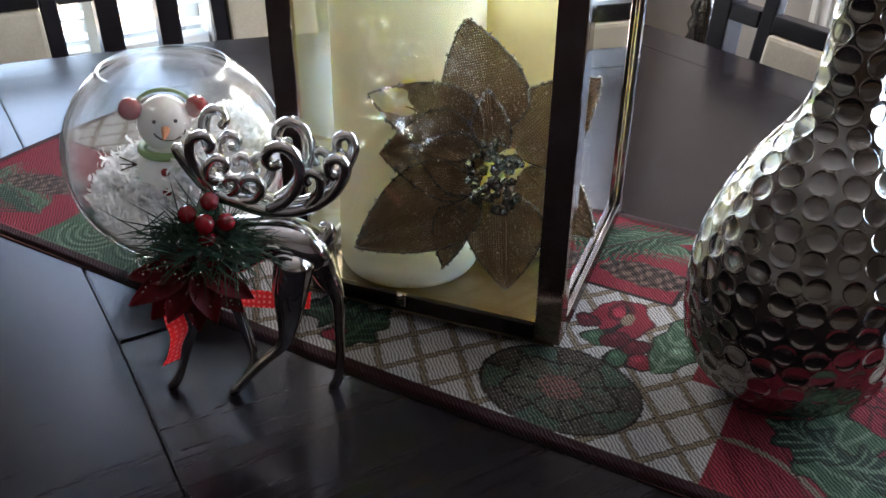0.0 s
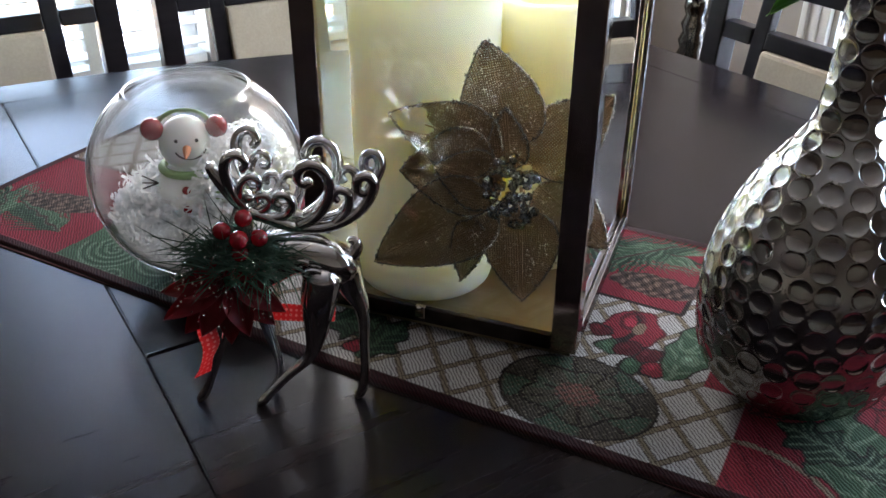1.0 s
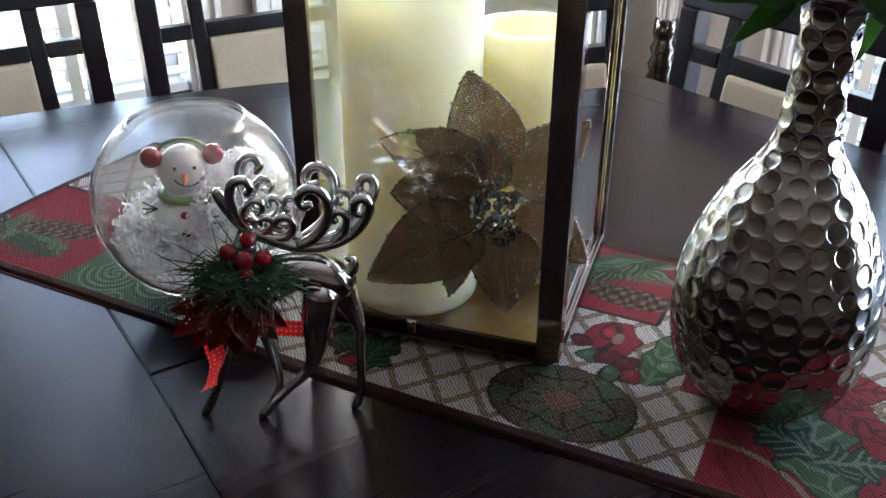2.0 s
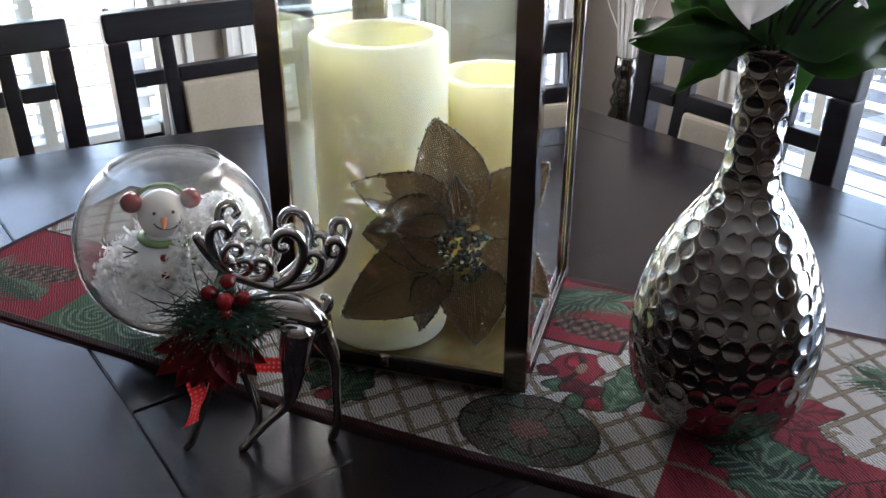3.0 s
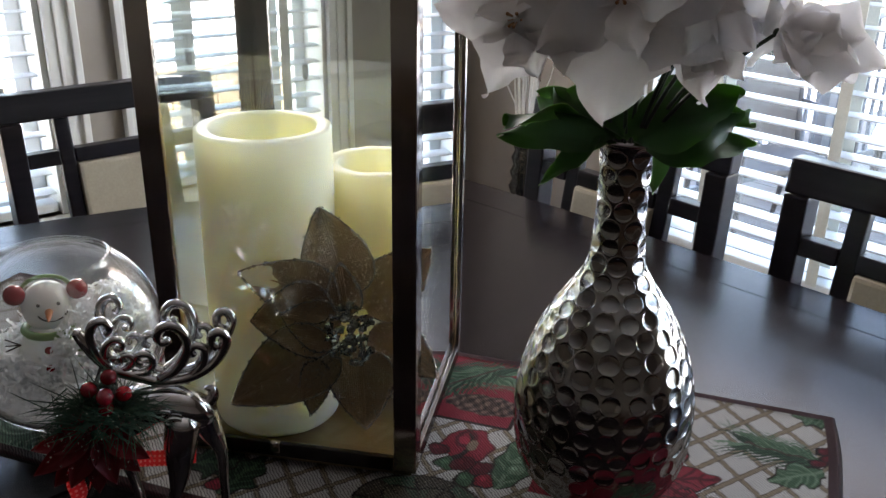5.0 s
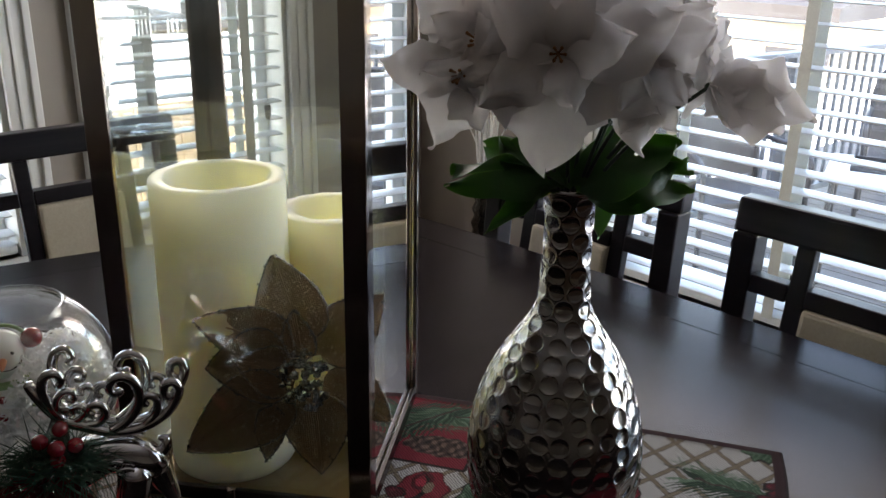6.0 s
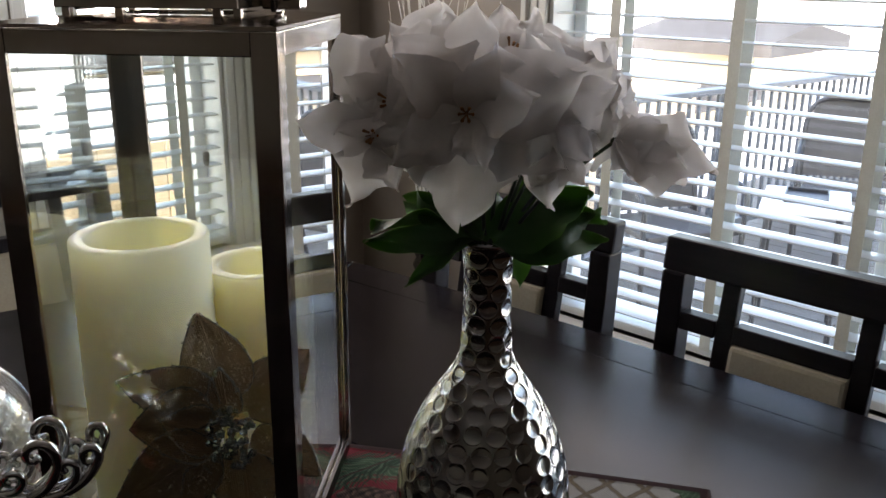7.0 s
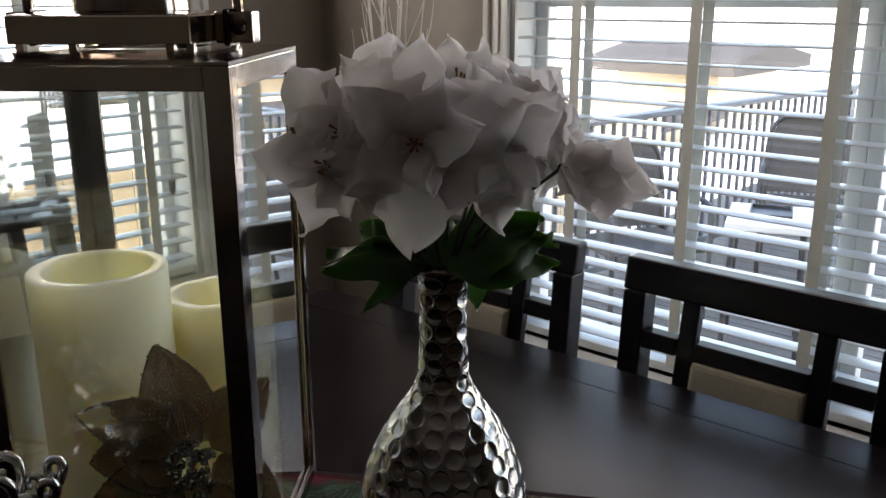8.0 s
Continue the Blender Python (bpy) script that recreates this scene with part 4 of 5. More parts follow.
def burlap_poinsettia():
    f = thing("burlap_poinsettia", pose(0.336, 0.409, 0) @ pose(0, 0, 0, 0, 0, 40.5) @ pose(-0.0045, 0, 0), "brown glitter burlap poinsettia with gem centre inside the lantern", "flower")
    out = Vector((-1, 0.0, 0.12))
    centre = Vector((0.046, 0.056, 0.874))
    rows = [  # base (front offset, across, height), tip, half width, lift out of the plane
        ((0.044, 0.062, 0.896), (0.058, 0.085, 0.968), 0.030, 0.004),
        ((0.036, 0.066, 0.896), (0.022, 0.147, 0.917), 0.026, 0.010),
        ((0.032, 0.066, 0.884), (0.020, 0.137, 0.878), 0.032, 0.012),
        ((0.032, 0.068, 0.866), (0.022, 0.157, 0.803), 0.031, 0.004),
        ((0.036, 0.052, 0.860), (0.026, 0.045, 0.788), 0.028, 0.004),
        ((0.052, 0.050, 0.882), (0.100, 0.006, 0.924), 0.026, 0.004),
        ((0.052, 0.044, 0.868), (0.094, 0.004, 0.835), 0.024, 0.002),
        ((0.030, 0.084, 0.846), (0.024, 0.091, 0.797), 0.013, 0.000),
    ]
    inner = [((0.034, 0.060, 0.886), (0.024, 0.066, 0.928), 0.014, 0.0), ((0.030, 0.064, 0.874), (0.016, 0.112, 0.884), 0.022, 0.0)]
    for k, (a, b, w, lift) in enumerate(rows + inner):
        a, b = Vector(a), Vector(b)
        m = facing(a, out, b - a)
        p = petal((b - a).length, w, 0.1, -0.04, 0, 0.15, 10, 6, 0.92, 0.0007, seed=k, m=m)
        ob = cloth_part("petal", p, BURLAP, f)
        rim = bmesh.new()
        for side in (-1, 1):
            pts = []
            for s in range(11):
                t = s / 10
                ww = w * max(0.0, math.sin(math.pi * min(1, t ** (0.72 * 0.92) * 0.97 + 0.03))) ** 0.85
                rng = random.Random(k)
                ph = rng.uniform(0, 6)
                z = 0.1 * w + 0.04 * (b - a).length * t * t + 0.15 * w * (1 - t) + 0.10 * w * math.sin(ph + t * 5 + side * 3.1) * (0.2 + t) * 0.5 + 0.05 * w * math.sin(ph * 2 + side * 8 + t * 3) * t
                v = m @ Vector(((b - a).length * t, ww * side, z))
                pts.append((*v, 0.0006))
            tube(pts, 5, rim, per=2)
            spark = random.Random(k * 3 + side)
            for p0, p1 in zip(pts, pts[1:]):
                for _ in range(8):
                    q = Vector(p0[:3]).lerp(Vector(p1[:3]), spark.random()) + Vector([spark.gauss(0, 0.0007) for _ in range(3)])
                    e = spark.uniform(0.0005, 0.001)
                    vs = [rim.verts.new(q + e * Vector(d)) for d in ((1, 1, 1), (1, -1, -1), (-1, 1, -1), (-1, -1, 1))]
                    for tri in ((0, 1, 2), (0, 3, 1), (0, 2, 3), (1, 3, 2)):
                        rim.faces.new([vs[i] for i in tri])
        part("trim", rim, GLITTER, ob, "silver glitter edge")
        vein = bmesh.new()
        tube([(*(m @ Vector(((b - a).length * t, 0, 0.0006 + 0.04 * (b - a).length * t * t))), 0.0006) for t in (0.05, 0.3, 0.6, 0.9)], 5, vein, per=2)
        part("rib", vein, BURLAP, ob)
    rng = random.Random(3)
    for k in range(70):
        a = rng.uniform(0, 2 * math.pi)
        r = 0.021 * math.sqrt(rng.random())
        c = centre + Vector((-0.026 + 0.3 * r * rng.random(), 0.9 * r * math.cos(a), 1.3 * r * math.sin(a)))
        bm = bmesh.new()
        bmesh.ops.create_icosphere(bm, subdivisions=1, radius=rng.uniform(0.0024, 0.0045))
        bmesh.ops.translate(bm, verts=bm.verts, vec=c)
        part("gem", bm, GEM, f)
    bmesh_stem = tube([(0.05, 0.056, 0.87, 0.0022), (0.075, 0.06, 0.84, 0.0022), (0.082, 0.064, L_LOW + 0.008, 0.0022)], 8)
    part("stem", bmesh_stem, BURLAP, f)
    return f


burlap_poinsettia()

# ---- inside the bowl ----
FILM = sheer("white shredded film", (0.95, 0.96, 0.97), (0.97, 0.975, 0.98), 0.55, 0.2, 300)


def shredded_snow():
    rng = random.Random(11)
    bm = bmesh.new()
    R, c = 0.0798, 0.8405
    for k in range(19000):
        a = rng.uniform(0, 2 * math.pi)
        top = 0.819 + 0.031 * math.cos(a - 0.6) + 0.005 * math.sin(3 * a)
        z = 0.762 + (top - 0.762) * rng.random() ** 0.7
        rmax = math.sqrt(max(0.0, R * R - (z - c) ** 2)) - 0.002
        r = rmax * math.sqrt(rng.random()) if rng.random() < 0.5 else rmax * (1 - 0.15 * rng.random())
        p = Vector((r * math.cos(a), r * math.sin(a), z))
        d = Vector((rng.gauss(0, 1), rng.gauss(0, 1), rng.gauss(0, 0.4))).normalized()
        w = d.orthogonal().normalized() * rng.uniform(0.0005, 0.0016)
        side = d.cross(w)
        last = None
        n = 4
        step = rng.uniform(0.002, 0.0048)
        for i in range(n + 1):
            if last is not None:
                d = (d + Vector((rng.gauss(0, 0.45), rng.gauss(0, 0.45), rng.gauss(0, 0.45)))).normalized()
                p = p + d * step
            q = Vector((p.x, p.y, p.z - c))
            if q.length > R - 0.001:
                q *= (R - 0.001) / q.length
            pp = Vector((q.x, q.y, max(0.7585, q.z + c)))
            e = (bm.verts.new(pp - w), bm.verts.new(pp + w))
            if last:
                bm.faces.new((last[0], last[1], e[1], e[0]))
            last = e
    me = bpy.data.meshes.new("shredded_snow")
    bm.to_mesh(me)
    bm.free()
    ob = part("shredded_snow", me, FILM)
    ob.matrix_world = pose(*BOWL)
    return tagged(ob, "white shredded plastic film as fake snow in the bowl", "fake snow", kind="stuff")


shredded_snow()
FROST = plain("white glazed snowman", (0.8, 0.8, 0.78), 0.35, vary=0.03, grain=40, Subsurface_Weight=0.15, Subsurface_Scale=0.005)
REDGLAZE = plain("glossy red glaze", (0.27, 0.008, 0.016), 0.14, vary=0.2, grain=90, Coat_Weight=0.6)
GREENGLAZE = plain("green glaze", (0.2, 0.33, 0.13), 0.4, vary=0.2, grain=60)
ORANGE = plain("orange glaze", (0.6, 0.2, 0.07), 0.4)
BLACKWIRE = plain("black paint", (0.015, 0.014, 0.014), 0.4)


def snowman():
    """A small glazed snowman, one plain mesh."""
    bm = bmesh.new()

    def add(fn, index):
        n = len(bm.faces)
        fn()
        bm.faces.ensure_lookup_table()
        for f in bm.faces[n:]:
            f.material_index = index
            f.smooth = True

    add(lambda: ball((0, 0, 0.030), 0.0265, bm, 24, 16, (1, 0.95, 1.1)), 0)
    add(lambda: ball((0, 0, 0.0735), 0.0215, bm, 24, 16, (0.98, 0.97, 1.06)), 0)
    for s in (-1, 1):
        add(lambda: ball((s * 0.0252, -0.002, 0.0865), 0.0105, bm, 18, 12, (0.9, 1, 0.9)), 1)
        add(lambda: ball((s * 0.008, -0.0205, 0.0805), 0.0016, bm, 10, 8), 4)
    add(lambda: tube([(-0.021, 0, 0.091, 0.0018), (-0.012, 0, 0.098, 0.0018), (0, 0, 0.1005, 0.0018), (0.012, 0, 0.098, 0.0018), (0.021, 0, 0.091, 0.0018)], 8, bm), 2)
    add(lambda: tube([(0, -0.021, 0.074, 0.0036), (-0.001, -0.029, 0.0715, 0.0022), (-0.002, -0.035, 0.070, 0.0006)], 10, bm), 3)
    smile = []
    for k in range(9):
        a = math.radians(200 + 145 * k / 8)
        x, z = 0.0125 * math.cos(a) + 0.003, 0.074 + 0.0095 * math.sin(a)
        smile.append((x, -math.sqrt(max(0, 0.0215 ** 2 - x * x * 0.93 - ((z - 0.075) / 0.92) ** 2)) - 0.0003, z, 0.0008))
    add(lambda: tube(smile, 6, bm, per=2), 4)
    for z in (0.040, 0.0235):
        add(lambda: ball((-0.003, -math.sqrt(0.0252 ** 2 - ((z - 0.03) / 1.16) ** 2), z), 0.0035, bm, 12, 8, (1, 0.5, 1)), 1)
    ring = []
    for k in range(19):
        a = 2 * math.pi * k / 18
        ring.append((0.0195 * math.cos(a), 0.0195 * math.sin(a), 0.053 + 0.002 * math.sin(a), 0.0036))
    add(lambda: tube(ring, 10, bm, per=2), 2)
    add(lambda: tube([(0.015, -0.016, 0.055, 0.0055), (0.023, -0.021, 0.045, 0.0065), (0.026, -0.023, 0.033, 0.0068), (0.026, -0.022, 0.024, 0.006)], 10, bm, flat=(1.2, 0.6)), 2)
    for z in (0.048, 0.036, 0.026):
        add(lambda: tube([(0.0165, -0.0255 + (0.048 - z) * 0.05, z, 0.002), (0.024, -0.0285, z - 0.001, 0.002), (0.0335, -0.0225, z, 0.002)], 8, bm), 0)
    for dz in (-0.005, 0.0, 0.006):
        add(lambda: tube([(-0.024, -0.012, 0.044, 0.0007), (-0.036, -0.018, 0.047 + dz, 0.0006)], 6, bm), 4)
    ob = part("snowman_ornament", bm, [FROST, REDGLAZE, GREENGLAZE, ORANGE, BLACKWIRE])
    ob.matrix_world = pose(0.153, 0.702, 0.781, -6, 4, -13)
    return tagged(ob, "white glazed snowman with red earmuffs and green scarf", "ornament")


snowman()

# ---- the reindeer ----
DEER = pose(0.096, 0.512, TOP) @ pose(0, 0, 0, 0, 0, math.degrees(math.atan2(-0.484, 0.875)))
# local x: from nose to tail, local y: away to the far side, z up


def reindeer():
    bm = bmesh.new()

    def rod(rows, seg=12, flat=(1, 1)):
        tube(rows, seg, bm, per=5, flat=flat)

    # trunk and neck
    rod([(0.028, 0.004, 0.084, 0.012), (0.04, 0.004, 0.102, 0.0185), (0.056, 0.004, 0.11, 0.0175), (0.072, 0.004, 0.114, 0.0145), (0.086, 0.004, 0.112, 0.0145), (0.098, 0.004, 0.105, 0.0135), (0.106, 0.004, 0.098, 0.009)], 18)
    rod([(0.036, 0.004, 0.104, 0.0135), (0.039, 0.004, 0.124, 0.0095), (0.043, 0.004, 0.14, 0.0068), (0.046, 0.004, 0.15, 0.0062)], 14)
    # head: long muzzle lifted forwards
    rod([(0.051, 0.004, 0.146, 0.0058), (0.044, 0.004, 0.152, 0.0078), (0.036, 0.004, 0.1605, 0.0062), (0.030, 0.004, 0.1685, 0.0046), (0.0272, 0.004, 0.1735, 0.0034)], 14)
    for s in (-1, 1):
        ball((0.041, 0.004 + s * 0.0065, 0.1585), 0.0017, bm, 8, 6)
        rod([(0.047, 0.004 + s * 0.005, 0.152, 0.002), (0.05, 0.004 + s * 0.011, 0.157, 0.003), (0.053, 0.004 + s * 0.015, 0.159, 0.0008)], 8)
    # tail
    rod([(0.104, 0.004, 0.107, 0.005), (0.11, 0.004, 0.114, 0.0045), (0.1105, 0.004, 0.121, 0.0032), (0.106, 0.004, 0.1215, 0.002)], 10)
    # legs
    rod([(0.032, -0.003, 0.088, 0.0095), (0.026, -0.003, 0.066, 0.0056), (0.0175, -0.002, 0.042, 0.0036), (0.009, 0.0, 0.018, 0.003), (0.003, 0.0, 0.006, 0.0034), (-0.001, 0.0, 0.0012, 0.0026)])
    rod([(0.04, 0.012, 0.086, 0.0085), (0.045, 0.012, 0.066, 0.0048), (0.051, 0.012, 0.038, 0.0033), (0.054, 0.011, 0.018, 0.0028), (0.05, 0.01, 0.006, 0.0032), (0.046, 0.01, 0.0012, 0.0024)])
    rod([(0.09, -0.005, 0.104, 0.0125), (0.086, -0.006, 0.084, 0.0115), (0.083, -0.006, 0.06, 0.0075), (0.0775, -0.006, 0.041, 0.0042), (0.062, -0.006, 0.025, 0.0032), (0.049, -0.006, 0.0105, 0.003), (0.0435, -0.006, 0.004, 0.0034), (0.040, -0.006, 0.001, 0.0022)], 14)
    rod([(0.1, 0.012, 0.102, 0.0125), (0.106, 0.012, 0.082, 0.0085), (0.1125, 0.008, 0.066, 0.0046), (0.1128, 0.004, 0.044, 0.0034), (0.1125, 0.001, 0.022, 0.0031), (0.1095, 0.0, 0.006, 0.0034), (0.1055, 0.0, 0.0012, 0.0024)], 14)
    # scrolls on the flank
    for k, (x, z) in enumerate(((0.076, 0.113), (0.083, 0.107), (0.09, 0.1005))):
        rows = []
        for i in range(12):
            a = 0.4 + i * 0.5
            r = 0.0068 * (1 - i / 15)
            rows.append((x + r * math.cos(a), -0.0115 - 0.0012 * math.sin(k), z + 0.55 * r * math.sin(a), 0.0013))
        rod(rows, 8)

    def curl(points, r0, y, lean):
        rod([(x, y + lean * (z - 0.14), z, r0 * (1 - 0.3 * i / (len(points) - 1))) for i, (x, z) in enumerate(points)], 10)

    # two antlers, each a swept bar with scrolls
    for y, lean in ((-0.002, -0.1), (0.011, 0.15)):
        dx = -0.002 if y < 0 else 0.0015
        dz = 0.0 if y < 0 else 0.005
        sets = [
            ([(0.049, 0.147), (0.062, 0.141), (0.078, 0.1345), (0.096, 0.1345), (0.112, 0.142), (0.121, 0.152), (0.1255, 0.163), (0.122, 0.1695), (0.1165, 0.1675), (0.1155, 0.161), (0.119, 0.1575)], 0.0032),
            ([(0.1, 0.1355), (0.109, 0.146), (0.1105, 0.1565), (0.1055, 0.1605), (0.1015, 0.157), (0.1035, 0.1525)], 0.0026),
            ([(0.078, 0.1345), (0.091, 0.143), (0.099, 0.157), (0.0985, 0.170), (0.092, 0.177), (0.0845, 0.176), (0.081, 0.1695), (0.084, 0.1645), (0.0885, 0.1665)], 0.0031),
            ([(0.06, 0.1415), (0.071, 0.1425), (0.0765, 0.149), (0.0745, 0.156), (0.0685, 0.157), (0.0655, 0.1525), (0.069, 0.1495)], 0.0025),
            ([(0.053, 0.145), (0.0595, 0.147), (0.064, 0.152), (0.0615, 0.157), (0.0565, 0.156), (0.0565, 0.152)], 0.0022),
            ([(0.049, 0.148), (0.0425, 0.160), (0.0395, 0.173), (0.0425, 0.1825), (0.049, 0.1845), (0.0525, 0.179), (0.0495, 0.1745)], 0.0029),
            ([(0.046, 0.155), (0.048, 0.165), (0.0535, 0.170), (0.0585, 0.1675), (0.0575, 0.1625), (0.0535, 0.163)], 0.0023),
        ]
        for pts, r in sets:
            curl([(x + dx, z + dz * min(1, (z - 0.134) / 0.02)) for x, z in pts], r * 1.35, y, lean)
    for f in bm.faces:
        f.smooth = True
    ob = part("reindeer_figurine", bm, CHROME)
    ob.matrix_world = DEER
    return tagged(ob, "chromed silver reindeer figurine with scrolled antlers", "figurine")


reindeer()
NEEDLE = plain("dark pine needle", (0.026, 0.075, 0.045), 0.55, vary=0.35, grain=80)
BERRY = plain("red glitter berry", (0.25, 0.005, 0.012), 0.18, vary=0.3, grain=400, bump=0.5, Coat_Weight=0.3)
REDCLOTH = sheer("red glitter cloth", (0.13, 0.007, 0.012), (0.4, 0.012, 0.02), 0.2, 0.35, 500)
RIBBON = Nodes("red ribbon with pale dots")
_uv = RIBBON.node("ShaderNodeTexCoord").outputs["UV"]
_vor = RIBBON.node("ShaderNodeTexVoronoi", Scale=260.0, Randomness=0.15)
RIBBON.put(_vor.inputs["Vector"], _uv)
_dot = RIBBON.math('LESS_THAN', _vor.outputs["Distance"], 0.27)
RIBBON.set(Base_Color=RIBBON.mix(_dot, (0.5, 0.014, 0.02), (0.75, 0.5, 0.45)), Roughness=0.4)
_tr = RIBBON.node("ShaderNodeBsdfTranslucent", Color=(0.75, 0.03, 0.03, 1))
_mx = RIBBON.node("ShaderNodeMixShader")
_mx.inputs[0].default_value = 0.4
RIBBON.tree.links.new(RIBBON.bsdf.outputs[0], _mx.inputs[1])
RIBBON.tree.links.new(_tr.outputs[0], _mx.inputs[2])
RIBBON.tree.links.new(_mx.outputs[0], RIBBON.out.inputs["Surface"])
RIBBON = RIBBON.mat


def strip(points, width, material, parent, name, upright=False):
    """A ribbon along points (x, y, z, twist)."""
    bm = bmesh.new()
    uv = bm.loops.layers.uv.verify()
    path = smooth_path(points, 6)
    last, run, prev = None, 0.0, None
    for p in path:
        c = Vector([float(q) for q in p[:3]])
        if prev is not None:
            run += (c - prev).length
        w = (Vector((0.1, 0.25, 0.95)) if upright else Vector((math.cos(p[3]), math.sin(p[3]), 0.15))) * width / 2
        row = [(bm.verts.new(c - w), (run, 0)), (bm.verts.new(c), (run, width / 2)), (bm.verts.new(c + w), (run, width))]
        if last:
            for i in (0, 1):
                q = (last[i], last[i + 1], row[i + 1], row[i])
                f = bm.faces.new([v for v, _ in q])
                f.smooth = True
                for loop, (_, t) in zip(f.loops, q):
                    loop[uv].uv = t
        last, prev = row, c
    return cloth_part(name, bm, material, parent)


def wreath():
    w = thing("wreath", DEER, "small pine wreath with red berries, petals and ribbon on the reindeer", "wreath")
    rng = random.Random(8)
    for k, (x, y, z) in enumerate(((0.035, -0.021, 0.143), (0.0455, -0.026, 0.1395), (0.0565, -0.022, 0.1385), (0.0475, -0.017, 0.149), (0.044, -0.021, 0.128))):
        part("berry", ball((x, y, z), 0.0054 + 0.0005 * (k == 1), None, 20, 14), BERRY, w, smooth=True)
    c = Vector((0.040, -0.013, 0.121))
    bm = bmesh.new()
    for k in range(760):
        a = rng.uniform(0, 2 * math.pi)
        d = Vector((1.15 * math.cos(a), rng.uniform(-0.7, 0.3), 0.75 * math.sin(a))).normalized()
        s = c + Vector((rng.gauss(0, 0.011), rng.gauss(0, 0.004), rng.gauss(0, 0.006)))
        long = rng.uniform(0.016, 0.036)
        e = s + d * long + Vector((0, 0, -0.004 * rng.random()))
        w0 = d.orthogonal().normalized() * 0.0005
        w1 = d.cross(w0)
        ring = [bm.verts.new(s + v) for v in (w0, -0.5 * w0 + 0.87 * w1, -0.5 * w0 - 0.87 * w1)]
        mid = [bm.verts.new(s.lerp(e, 0.6) + 0.8 * v) for v in (w0, -0.5 * w0 + 0.87 * w1, -0.5 * w0 - 0.87 * w1)]
        tip = bm.verts.new(e)
        for i in range(3):
            bm.faces.new((ring[i], ring[(i + 1) % 3], mid[(i + 1) % 3], mid[i]))
            bm.faces.new((mid[i], mid[(i + 1) % 3], tip))
    tagged(part("needles", bm, NEEDLE, w, "dark green pine needles"), kind="stuff")
    for k, (a, long, wide) in enumerate(((186, 0.040, 0.0075), (203, 0.043, 0.0085), (222, 0.04, 0.009), (245, 0.034, 0.009), (268, 0.036, 0.009), (290, 0.032, 0.009), (312, 0.034, 0.009), (335, 0.034, 0.008), (168, 0.028, 0.007), (140, 0.026, 0.008), (98, 0.024, 0.009), (60, 0.022, 0.008))):
        r = radians(a)
        along = Vector((math.cos(r), -0.15 - 0.2 * (k % 3), math.sin(r)))
        m = facing(Vector((0.036 + 0.004 * math.cos(r), -0.02, 0.108 + 0.004 * math.sin(r))), (0.0, -1, 0.5 + 0.3 * (k % 2)), along)
        cloth_part("petal", petal(long, wide, 0.3, 0.15, 0, 0.3, 8, 3, 1.0, 0.0005, seed=k + 40, m=m), REDCLOTH, w)
    bm = bmesh.new()
    for k in range(170):
        a = rng.uniform(0, 2 * math.pi)
        r = 0.034 * math.sqrt(rng.random())
        q = Vector((0.036 + r * math.cos(a), -0.03 + 0.012 * rng.random() * (1 if k % 2 else -0.3), 0.108 + 0.8 * r * math.sin(a)))
        e = rng.uniform(0.0003, 0.0006)
        vs = [bm.verts.new(q + e * Vector(d)) for d in ((1, 1, 1), (1, -1, -1), (-1, 1, -1), (-1, -1, 1))]
        for tri in ((0, 1, 2), (0, 3, 1), (0, 2, 3), (1, 3, 2)):
            bm.faces.new([vs[i] for i in tri])
    tagged(part("glitter", bm, GLITTER, w, "silver glitter specks"), kind="stuff")
    strip([(0.032, -0.022, 0.098, 0.5), (0.023, -0.026, 0.092, 0.4), (0.019, -0.026, 0.078, 0.3), (0.02, -0.025, 0.064, 0.6), (0.015, -0.024, 0.05, 0.9), (0.011, -0.023, 0.04, 0.5)], 0.0115, RIBBON, w, "ribbon_tail")
    strip([(0.036, -0.014, 0.088, 1.2), (0.042, -0.006, 0.076, 1.45), (0.053, 0.006, 0.068, 1.6), (0.066, 0.016, 0.060, 1.6), (0.08, 0.02, 0.056, 1.5), (0.093, 0.022, 0.055, 1.6)], 0.012, RIBBON, w, "ribbon_tail", True)
    return w


wreath()

# ---- white bouquet in the vase ----
WHITECLOTH = sheer("white silk petal", (0.9, 0.885, 0.88), (0.96, 0.93, 0.92), 0.5, 0.65, 60)
LEAFCLOTH = sheer("green silk leaf", (0.03, 0.085, 0.032), (0.16, 0.36, 0.06), 0.28, 0.5, 60)
STEMGREEN = plain("dark green wire stem", (0.02, 0.045, 0.022), 0.5)
STAMEN = plain("ochre stamen", (0.3, 0.14, 0.05), 0.6, vary=0.4, grain=300)
# directions as the camera's side sees the vase: side to the right, back away
SIDEWAYS, AWAY = Vector((0.666, -0.746, 0.0)), Vector((0.746, 0.666, 0.0))


